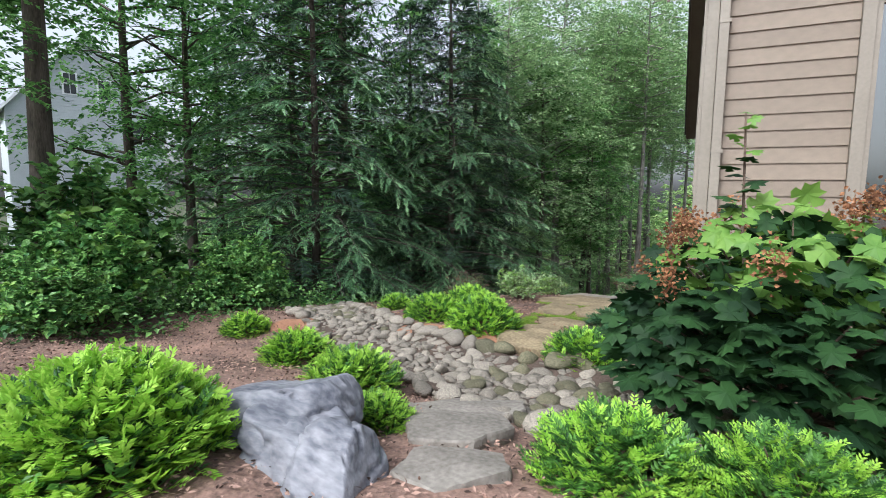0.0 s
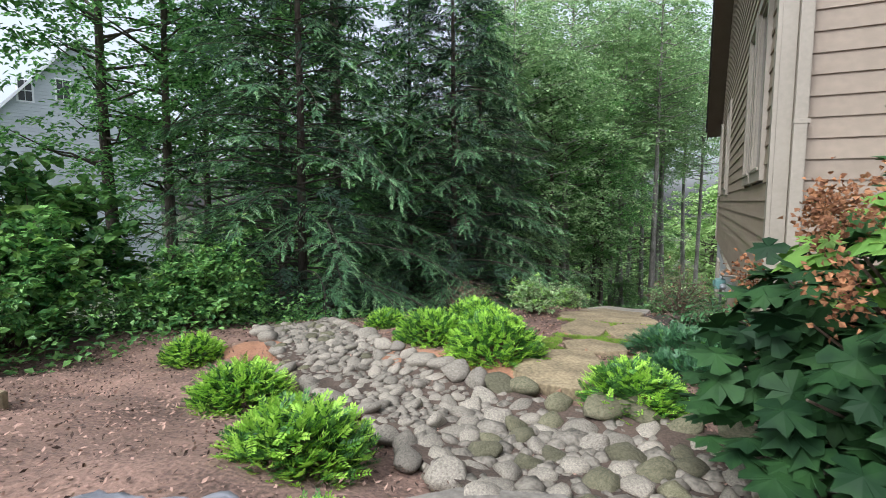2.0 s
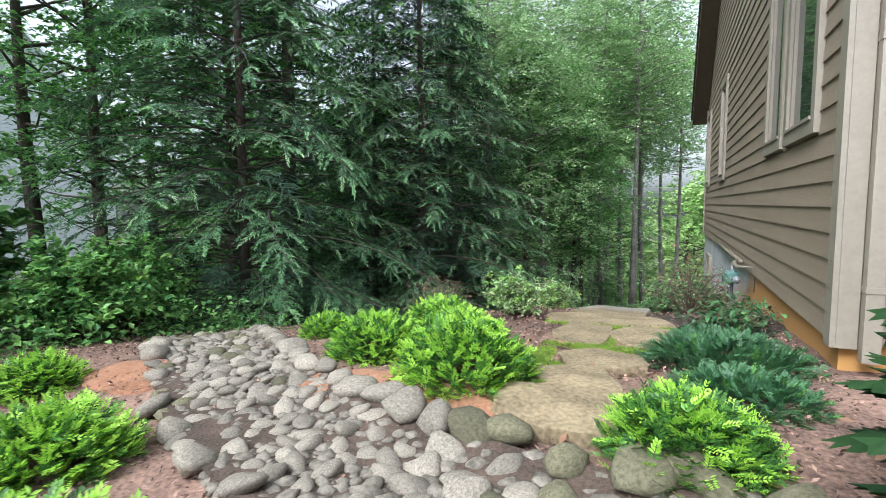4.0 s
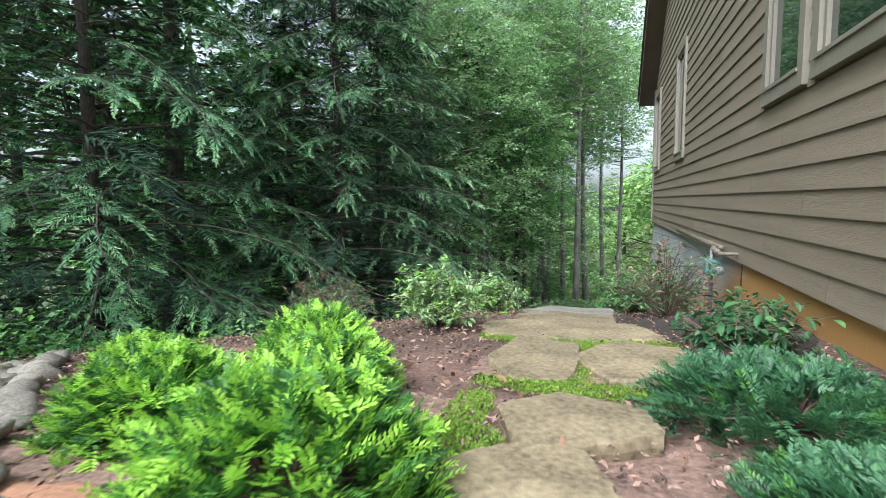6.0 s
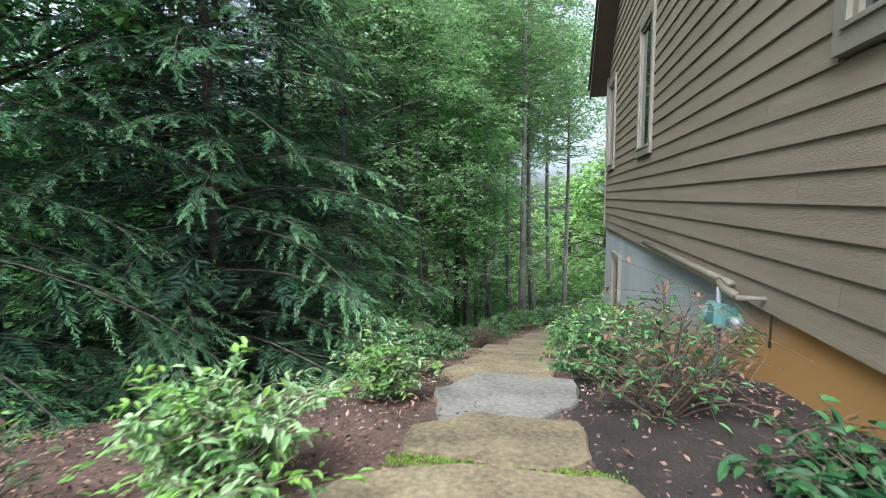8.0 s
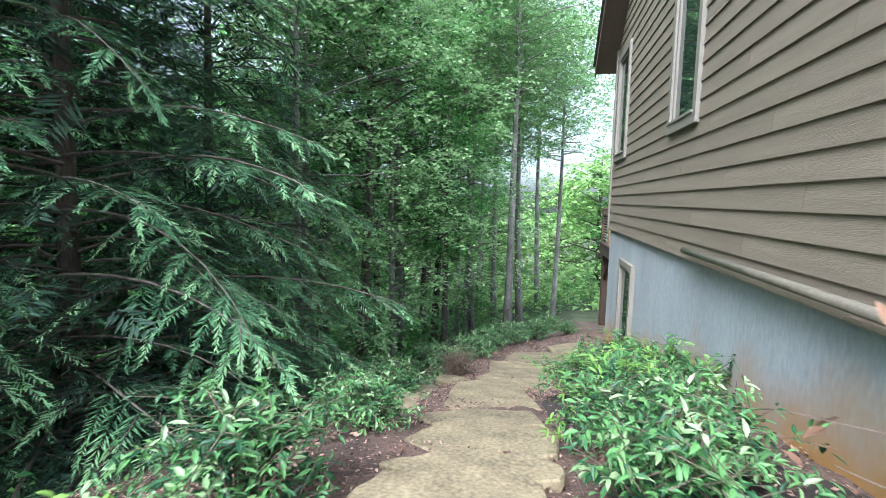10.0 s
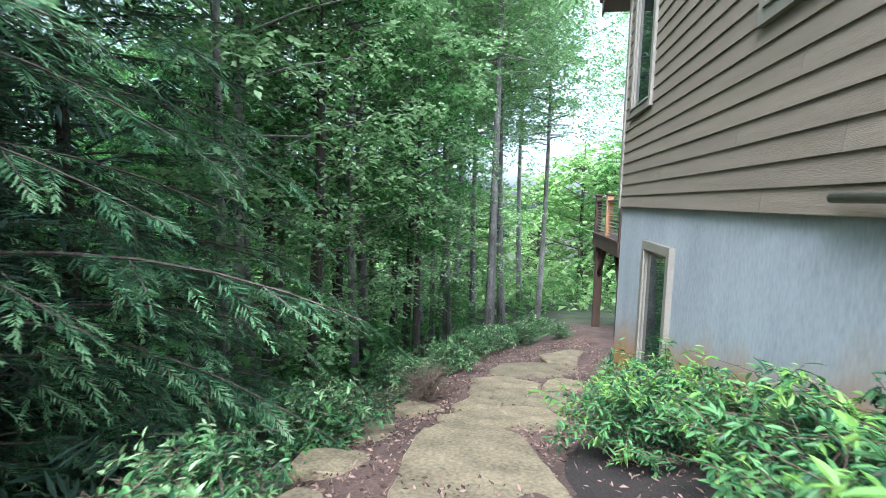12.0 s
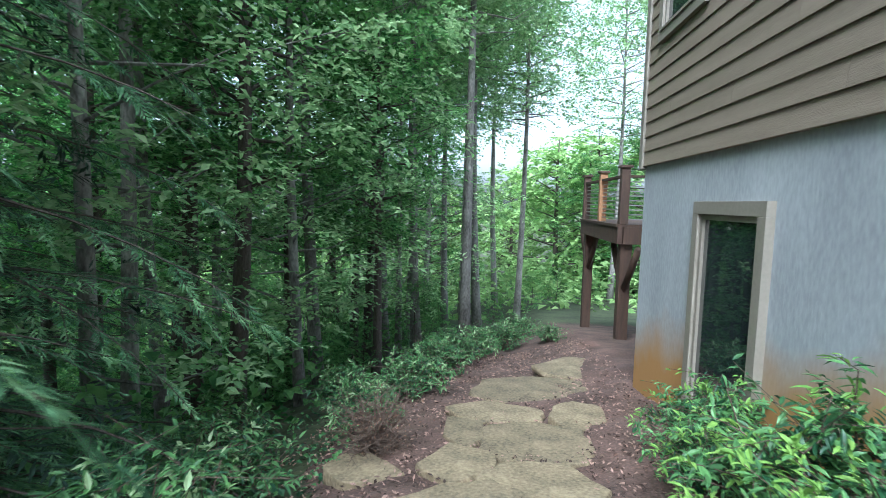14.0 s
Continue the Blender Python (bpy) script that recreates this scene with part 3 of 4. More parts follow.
    part_mesh("crown", mesh("crown", v, f, [NEEDLE, SHADENEEDLE, NEWNEEDLE], np.repeat(np.concatenate(tone), 2)), tree, kind="stuff")
    return tree


hemlock_a, hemlock_b = hemlock(12.5, 4.0, 200, 3), hemlock(11.0, 3.7, 190, 5)
hemlock_a.matrix_basis = pose(-8.3, 9.8, g(-8.3, 9.8), 0, 0, 20)
hemlock_b.matrix_basis = pose(-6.3, 13.3, g(-6.3, 13.3) + 0.1, 0, 0, 80)
for ob, x, y, turn, k in ((hemlock_a, -6.9, 16.6, 200, 0.92), (hemlock_b, -8.9, 15.6, 140, 1.1)):
    copy_thing(ob, pose(x, y, g(x, y) + 0.05, 0, 0, turn) @ Matrix.Scale(k, 4))


def broadleaf(label, height, base_frac, reach, clumps, per, leaf, mat, bark, seed, trunk_r, name="tree", clump_r=0.55, group=""):
    """A broadleaved tree: bent tapered trunk, limbs, and leaves in loose layered clumps round the limbs' ends."""
    r = np.random.default_rng(seed)
    tree = root(name, label, "tree", group)
    s = np.linspace(0, 1, 9)
    bend = r.normal(0, 0.02, 2) * height
    spine = np.stack([bend[0] * np.sin(s * 2.5), bend[1] * np.sin(s * 3.1), -0.5 + (height + 0.5) * s], 1)
    stem = tube(spine, trunk_r * (1.25 - s * 1.12) * np.where(s < 0.06, 1.3, 1), 8)
    wood = []
    base, way, norm, size = [], [], [], []
    for i in range(clumps):
        u = base_frac + (1 - base_frac) * ((i + r.random()) / clumps)
        foot = np.array([np.interp(u * 0.93, s, spine[:, c]) for c in range(3)])
        ang = i * 2.39996 + r.normal(0, 0.4)
        w = math.sin(math.pi * min(1, (u - base_frac) / (1 - base_frac) * 0.82 + 0.16)) ** 0.7
        ln = reach * w * r.uniform(0.35, 1.1)
        end = foot + np.array([math.cos(ang) * ln, math.sin(ang) * ln, ln * r.uniform(0.0, 0.55)])
        mid = (foot + end) / 2 + r.normal(0, 0.08, 3) * ln
        if i % 2 == 0:
            wood.append(tube([foot, mid, end], [trunk_r * 0.28, trunk_r * 0.16, 0.008], 4))
        twigs = max(4, per // 13)
        n = int(13 * r.uniform(0.7, 1.3))
        for _ in range(twigs):
            d = unit(r.normal(0, 1, 3) * np.array([1, 1, 0.34]) + np.array([math.cos(ang), math.sin(ang), 0]) * 0.5)
            start = end + r.normal(0, 0.45, 3) * clump_r * np.array([1, 1, 0.6])
            far = clump_r * r.uniform(0.7, 1.7)
            t = np.linspace(0.1, 1, n)[:, None]
            q = unit(np.cross(d, np.array([0, 0, 1.0])))
            hand = np.where(np.arange(n) % 2, 1.0, -1.0)[:, None]
            base.append(start + d * far * t - np.array([0, 0, 0.22]) * far * t ** 2 + r.normal(0, 0.03, (n, 3)))
            way.append(d * 0.6 + q * hand * 0.8 + np.array([0, 0, -0.25]) + r.normal(0, 0.25, (n, 3)))
            norm.append(np.array([0, 0, 1.0]) + r.normal(0, 0.3, (n, 3)))
            size.append(leaf * r.uniform(0.7, 1.25, n))
    at, w, nn, sz = np.concatenate(base), np.concatenate(way), np.concatenate(norm), np.concatenate(size)
    v, f = leaves(at, w, nn, sz, sz * 0.62, 0.2)
    part_mesh("trunk", mesh("trunk", *stem, [bark], smooth=True), tree)
    part_mesh("branch_work", mesh("branch_work", *joined(wood), [bark]), tree, kind="stuff")
    part_mesh("crown", mesh("crown", v, f, [mat]), tree, kind="stuff")
    return tree


def scatter(kind, places):
    """Sets a tree and copies of it: x, y, turn, scale."""
    for i, (x, y, turn, k) in enumerate(places):
        m = pose(x, y, g(x, y), 0, 0, turn) @ Matrix.Scale(k, 4)
        if i == 0:
            kind.matrix_basis = m
        else:
            copy_thing(kind, m)


maple = broadleaf("tall woodland tree with a dark trunk and green leaves", 15, 0.14, 4.2, 150, 104, 0.19, LEAF, BARK, 11, 0.21, clump_r=0.62, group="trees of the wood")
slim = broadleaf("slim pale-barked tree with light green leaves high up", 17, 0.55, 3.3, 95, 104, 0.16, LIGHTLEAF, PALEBARK, 12, 0.13, clump_r=0.85, group="slim trees behind the house")
sapling = broadleaf("young woodland tree with leaves down to the ground", 5.0, 0.06, 1.9, 54, 78, 0.12, LEAF, BARK, 13, 0.045, clump_r=0.32, group="saplings under the wood")
dark_pole = broadleaf("straight dark trunk with leaves high above", 14, 0.4, 3.2, 76, 104, 0.17, LEAF, BARK, 14, 0.17, clump_r=0.7, group="trees of the wood")
birch = broadleaf("leafy pale green birch at the edge of the wood", 13, 0.16, 3.0, 120, 117, 0.13, LIGHTLEAF, PALEBARK, 16, 0.1, clump_r=0.6, group="birches beside the hemlocks")
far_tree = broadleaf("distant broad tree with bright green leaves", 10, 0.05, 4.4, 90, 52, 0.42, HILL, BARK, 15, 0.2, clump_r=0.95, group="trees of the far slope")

scatter(dark_pole, [(-8.2, 24, 0, 1.05), (-6.2, 21.8, 70, 0.8), (-10.9, 24.5, 30, 0.8), (-11.6, 26.5, 130, 0.9), (-14.2, 26.9, 200, 0.9), (-7.7, 28.6, 310, 0.85), (-5.4, 28.3, 20, 0.75),
                    (-11.1, 5.35, 50, 1.1), (-9.9, 12.5, 90, 1.1), (-15.2, 5.6, 75, 1.05), (-16.6, 11.0, 320, 1.1), (-13.2, 3.0, 260, 0.95), (-14.2, 11, 10, 0.9), (-6.6, 31.5, 5, 0.8), (-9.5, 33, 190, 0.9), (-13.0, 31, 120, 1.0), (-4.4, 25.2, 160, 0.55),
                    (-12.5, 20.5, 160, 0.9), (-16, 22, 250, 0.9), (-13.4, 17.0, 44, 0.95), (-17.5, 28.5, 300, 1.0)])
scatter(slim, [(-2.45, 27.6, 0, 1.0), (-2.1, 32.4, 100, 1.05), (-0.6, 33.8, 200, 0.9), (-3.6, 36, 30, 1.1), (-1.2, 42, 80, 1.15), (-5.0, 40, 210, 1.15), (5.9, 45.6, 310, 1.2), (-7.5, 22.0, 120, 0.8), 
               (-4.9, 33.0, 250, 1.05), (-7.2, 20.6, 10, 0.9), (-5.8, 25.2, 80, 1.05), (-3.9, 28.8, 130, 1.0), (-3.0, 39, 190, 1.1), (-7.0, 36, 300, 1.1), (-5.2, 30.4, 50, 1.1), (-9.6, 27.5, 220, 1.0)])
scatter(birch, [(-6.6, 19.2, 0, 1.0), (-5.6, 23.5, 80, 1.0), (-4.6, 29.5, 140, 0.95)])
scatter(maple, [(-11.6, 12.6, 25, 0.9), (-17, 14.5, 60, 1.0), (-20, 2, 120, 1.0), (-20, 20, 250, 1.1), (-12, 29, 310, 0.95), (-18, 30, 20, 1.1), (-9, 38, 90, 1.0), (-15, 40, 140, 1.1),
                (-5.5, 46, 190, 1.0), (-25, 27, 270, 1.2), (-22, 38, 300, 1.2), (-10, 48, 330, 1.1), (6.5, 56, 10, 0.9), (-9.5, 2.0, 75, 0.65), (-28, 2, 15, 1.1), (10, 50, 155, 1.1),
                (-17, 52, 120, 1.2), (-30, 44, 30, 1.4)])
young = []
pick = np.random.default_rng(21)
for i in range(30):
    x, y = pick.uniform(-16, -3.8), pick.uniform(25, 42)
    young.append((x, y, pick.uniform(0, 360), pick.uniform(0.5, 1.05)))
young += [(-1.5, 34.5, 0, 0.5), (0.2, 36.5, 100, 0.6), (1.6, 39.0, 40, 0.7), (-3.4, 30.2, 140, 0.55), (3.8, 41.0, 200, 0.8), (-0.6, 45, 20, 0.7), (2.2, 48, 70, 0.85), (5.2, 50, 110, 0.9),
          (-8.2, 4.3, 30, 0.4), (-9.4, 6.8, 110, 0.45), (-7.9, 3.2, 200, 0.5), (-10.4, 3.6, 250, 0.7), (-11.5, 8.2, 310, 0.5), (-5.1, 19.5, 90, 0.42), (-12.5, 5.8, 15, 0.5)]
scatter(sapling, young)
hills = []
for i in range(34):
    hills.append((pick.uniform(-60, 40), pick.uniform(62, 110), pick.uniform(0, 360), pick.uniform(0.8, 1.25)))
for i in range(16):
    hills.append((pick.uniform(-70, -34), pick.uniform(-10, 60), pick.uniform(0, 360), pick.uniform(1.1, 1.6)))
hills += [(4.5, 59, 20, 1.35), (9, 66, 90, 1.6), (14, 60, 140, 1.5), (1, 72, 200, 1.3), (-6, 64, 250, 1.2), (19, 52, 10, 1.4)]
scatter(far_tree, [h for h in hills if not (h[0] < -33 and abs(math.degrees(math.atan2(h[1], -h[0])) - 29.5) < 9)])

# ---- shrubs ----


def yew(label, radius, height, shoots, seed, tip=0.45, dark=False, needle=0.037, group="spreading yews in the mulch bed"):
    """A spreading yew: shoots fanned from the base, flat needles in two rows, young growth at the ends."""
    r = np.random.default_rng(seed)
    bush = root("yew_shrub", label, "shrub", group)
    wood, base, way, norm, length, young = [], [], [], [], [], []
    for i in range(int(shoots * 1.7)):
        ang, el = r.uniform(0, 2 * math.pi), math.asin(r.uniform(0.02, 1.0))
        d = np.array([math.cos(ang) * math.cos(el), math.sin(ang) * math.cos(el), math.sin(el)])
        edge = d * np.array([radius * 1.04, radius * 1.04, height * 0.74]) * r.uniform(0.66, 1.08)
        lo = edge * r.uniform(0.35, 0.6) * np.array([1, 1, 0.9])
        sl = min(0.125, 0.36 * np.linalg.norm(edge)) * r.uniform(0.7, 1.25)
        w = unit(d * np.array([1, 1, 0.35]) + np.array([0, 0, r.uniform(0.05, 0.65)]) + r.normal(0, 0.28, 3))
        p = edge - w * sl * 0.7
        if i % 4 == 0:
            wood.append(tube([(0, 0, -0.03), lo, p], [0.009, 0.006, 0.003], 4))
        q = unit(np.cross(w, np.array([0, 0, 1.0]) + r.normal(0, 0.3, 3)))
        up = np.cross(q, w)
        bright = r.random() < tip
        n = 9
        for t in np.linspace(0.0, 1.0, n):
            for h in (1, -1):
                base.append(p + w * sl * t)
                way.append(w * (0.55 + 0.5 * t) + q * h + up * 0.25 + r.normal(0, 0.12, 3))
                norm.append(up)
                length.append(needle * (1.15 - 0.4 * t) * r.uniform(0.85, 1.15))
                young.append(bright and t > 0.25)
    v, f = leaves(np.array(base), np.array(way), np.array(norm), np.array(length), np.array(length) * 0.42, 0.15)
    part_mesh("stem_work", mesh("stem_work", *joined(wood), [TWIG]), bush, kind="stuff")
    part_mesh("foliage", mesh("foliage", v, f, [DARKYEW if dark else YEW, YEW if dark else YEWTIP], np.repeat(np.array(young, int), 2)), bush, kind="stuff")
    return bush


def put(ob, x, y, turn=0, k=1.0, lift=0.0):
    ob.matrix_basis = pose(x, y, g(x, y) + lift, 0, 0, turn) @ Matrix.Scale(k, 4)
    return ob


def put_copy(ob, x, y, turn=0, k=1.0, lift=0.0):
    return copy_thing(ob, pose(x, y, g(x, y) + lift, 0, 0, turn) @ Matrix.Scale(k, 4))


yew_a = put(yew("bright yellow-green spreading yew in brown mulch", 0.36, 0.4, 430, 31, 0.75), -2.32, 3.12)
for x, y, turn, k in ((-3.58, 3.9, 90, 1.0), (-5.13, 4.68, 200, 0.82), (-1.62, 2.42, 140, 0.58)):
    put_copy(yew_a, x, y, turn, k)
put(yew("large bright yellow-green yew with feathery upright shoots", 0.5, 0.58, 760, 32, 0.95, needle=0.05), -2.3, 1.24)
yew_b = put(yew("rounded green yew with bright young shoots", 0.38, 0.42, 480, 33, 0.5), -0.25, 2.3)
for x, y, turn, k in ((0.4, 2.35, 130, 0.95), (-0.92, 4.98, 220, 0.92)):
    put_copy(yew_b, x, y, turn, k)
yew_c = put(yew("dense green yew with pale shoot ends beside the stones", 0.42, 0.52, 600, 34, 0.62), -2.16, 5.5)
for x, y, turn, k in ((-3.0, 5.85, 60, 0.86), (-4.15, 6.78, 130, 0.62), (-3.0, 7.05, 230, 0.85), (-2.55, 6.35, 300, 0.8)):
    put_copy(yew_c, x, y, turn, k)
yew_d = put(yew("dark green low yew spreading beside the house wall", 0.52, 0.28, 420, 35, 0.12, True), -0.62, 6.6)
put_copy(yew_d, -0.6, 5.75, 140, 0.72)


def shrub(label, radius, height, n, leaf, width, seed, mats, tip=0.2, stems=26, arch=0.3, name="shrub", droop=-0.1, group="", bare=0.0):
    """A broadleaved shrub: arching stems with leaves set along their outer part."""
    r = np.random.default_rng(seed)
    bush = root(name, label, "shrub", group)
    wood, base, way, norm, size, young = [], [], [], [], [], []
    for i in range(stems):
        ang = i * 2.39996 + r.normal(0, 0.3)
        el = math.asin(min(1, (i + 0.6) / stems))
        rr = radius * math.cos(el) * r.uniform(0.75, 1.12)
        top = np.array([math.cos(ang) * rr, math.sin(ang) * rr, height * (0.25 + 0.75 * math.sin(el)) * r.uniform(0.8, 1.08)])
        mid = top * np.array([0.42, 0.42, 0.68]) + np.array([0, 0, arch * height * 0.3]) + r.normal(0, 0.03, 3)
        s = np.linspace(0, 1, 7)[:, None]
        line = (1 - s) ** 2 * np.array([0, 0, -0.04]) + 2 * s * (1 - s) * mid + s ** 2 * top
        wood.append(tube(line, np.linspace(0.008, 0.002, 7), 4))
        side = [tube([line[k], line[k] + r.normal(0, 0.1, 3) * np.array([1, 1, 0.5]) + np.array([0, 0, 0.05]), line[k] + r.normal(0, 0.18, 3) * np.array([1, 1, 0.4]) + np.array([0, 0, 0.1])], [0.004, 0.003, 0.0015], 3) for k in (3, 4, 5)]
        wood += side
        tips = [(line, 0.35, 0.6)] + [(v.reshape(3, 3, 3).mean(1), 0.2, 0.4) for v, _ in side]
        for path, lo, share in tips:
            m = max(2, int(n / stems * share * (1 - bare)))
            t = r.uniform(lo, 1, m)
            ps = np.linspace(0, 1, len(path))
            p = np.stack([np.interp(t, ps, path[:, c]) for c in range(3)], 1) + r.normal(0, 0.012, (m, 3))
            d = unit(path[-1] - path[-2])
            base.append(p)
            q = unit(np.cross(d, np.array([0, 0, 1.0]) + r.normal(0, 0.2, 3)))
            hand = np.where(np.arange(m) % 2, 1.0, -1.0)[:, None]
            way.append(d * 0.6 + q * hand * 0.75 + r.normal(0, 0.38, (m, 3)) + np.array([0, 0, droop]))
            norm.append(np.array([0, 0, 1.0]) + r.normal(0, 0.3, (m, 3)))
            size.append(leaf * r.uniform(0.65, 1.2, m))
            young.append((t > 0.75) & (r.random() < tip))
    sz = np.concatenate(size)
    v, f = blades(np.concatenate(base), np.concatenate(way), np.concatenate(norm), sz, sz * width)
    part_mesh("stem_work", mesh("stem_work", *joined(wood), [TWIG]), bush, kind="stuff")
    part_mesh("foliage", mesh("foliage", v, f, mats, np.repeat(np.concatenate(young).astype(int), 8)), bush, kind="stuff")
    return bush


pieris = put(shrub("pale green variegated evergreen shrub in the mulch", 0.3, 0.46, 1500, 0.058, 0.42, 41, [PIERIS, LEUCOTIP], 0.5), -2.58, 8.15)
put_copy(pieris, -2.45, 9.75, 80, 0.8)
glossy = put(shrub("glossy dark green evergreen shrub under the hemlocks", 0.45, 0.55, 1000, 0.07, 0.33, 42, [LEUCO, PIERIS], 0.3, group="glossy evergreen shrubs"), -2.75, 10.75)
for x, y, turn, k in ((-2.75, 12.5, 70, 0.8), (-3.3, 13.5, 150, 0.9), (-3.5, 15.6, 210, 1.15), (-3.9, 17.0, 300, 1.2), (-3.2, 18.9, 20, 1.05), (-2.9, 20.2, 130, 1.1), (-2.7, 21.6, 60, 1.15), (-2.4, 23.0, 200, 1.2), (-1.4, 26.2, 280, 1.3), (-0.9, 28.4, 310, 1.3),
                      (-2.0, 24.6, 10, 1.2), (-1.0, 10.9, 190, 1.0), (-0.75, 11.6, 250, 1.05), (-4.6, 18.6, 80, 1.3), (-4.0, 21.0, 140, 1.2), (-0.4, 25.6, 75, 0.8)):
    put_copy(glossy, x, y, turn, k)
leuco = put(shrub("arching evergreen shrub with bright green young shoots", 0.58, 0.62, 1900, 0.07, 0.3, 43, [LEUCO, LEUCOTIP], 0.42, 34, 0.5, group="arching shrubs against the stucco wall"), -0.85, 12.3)
for x, y, turn, k in ((-0.45, 13.3, 80, 1.05), (-0.9, 14.9, 150, 0.95), (-0.45, 15.75, 230, 1.12), (-0.3, 17.3, 300, 0.95), (-0.6, 16.6, 20, 0.75), (-0.35, 14.3, 110, 0.9)):
    put_copy(leuco, x, y, turn, k)
twiggy = put(shrub("half bare brown twiggy rhododendron in front of the wall", 0.55, 0.75, 520, 0.065, 0.36, 44, [LEUCO, DRYLEAF], 0.5, 44, 0.2, bare=0.35), -0.75, 9.55)
put_copy(twiggy, -3.35, 7.75, 120, 0.7)
put(shrub("dry brown twiggy shrub beside the path", 0.36, 0.55, 260, 0.03, 0.3, 45, [DRYLEAF, DRYLEAF], 0.0, 70, 0.1), -2.85, 17.75)
hell = put(shrub("low clump of dark leathery hellebore leaves", 0.34, 0.15, 320, 0.1, 0.42, 46, [HELLEBORE, LEUCO], 0.2, 24, 0.6, name="hellebore", droop=-0.3), -0.48, 7.85)
put_copy(hell, -0.3, 8.55, 120, 0.9)
big_ivy = put(shrub("broad leafy thicket of vines at the edge of the wood", 1.15, 1.7, 2600, 0.12, 0.75, 47, [IVY, LEUCOTIP], 0.15, 60, 0.4, name="thicket", group="thickets at the edge of the wood"), -7.6, 4.2)
for x, y, turn, k in ((-8.8, 2.6, 80, 1.2), (-6.9, 6.0, 160, 0.7), (-9.2, 5.2, 240, 1.5), (-8.6, 1.0, 300, 1.0), (-7.6, 7.0, 30, 0.8), (-6.7, 3.2, 190, 0.62)):
    put_copy(big_ivy, x, y, turn, k)


def fern(x, y, z):
    r = np.random.default_rng(58)
    plant = root("fern", "small pale green fern at the foot of the hemlocks", "fern")
    for i in range(9):
        a = i * 0.7 + r.normal(0, 0.15)
        out = np.array([math.cos(a), math.sin(a), 0])
        t = np.linspace(0, 1, 22)[:, None]
        rib = out * 0.26 * t + np.array([0, 0, 1.0]) * (0.24 * t - 0.14 * t ** 2)
        q = np.array([-math.sin(a), math.cos(a), 0])
        hand = np.where(np.arange(22) % 2, 1.0, -1.0)[:, None]
        v, f = leaves(rib, q * hand + out * 0.4, np.tile([0, 0, 1.0], (22, 1)), 0.065 * (1.1 - t[:, 0]), 0.02)
        part_mesh("frond", mesh("frond", *joined([(v, f), tube(rib[::3], 0.003, 3)]), [PIERIS]), plant)
    plant.matrix_basis = pose(x, y, z)


fern(-3.1, 10.2, g(-3.1, 10.2))


def oak_leaf(r):
    """One lobed leaf as a fan about its middle, unit long, slightly cupped."""
    out = [(0, 0), (0.2, 0.12), (0.16, 0.34), (0.34, 0.22), (0.5, 0.42), (0.46, 0.58), (0.26, 0.55), (0.34, 0.8), (0.14, 0.78), (0, 1.0)]
    out = out + [(-x, y) for x, y in out[-2:0:-1]]
    v = np.array([(0, 0.48, 0.05)] + [(x, y, -0.22 * abs(x) - 0.12 * (y - 0.5) ** 2) for x, y in out])
    k = len(out)
    return v, np.array([(0, 1 + i, 1 + (i + 1) % k) for i in range(k)])


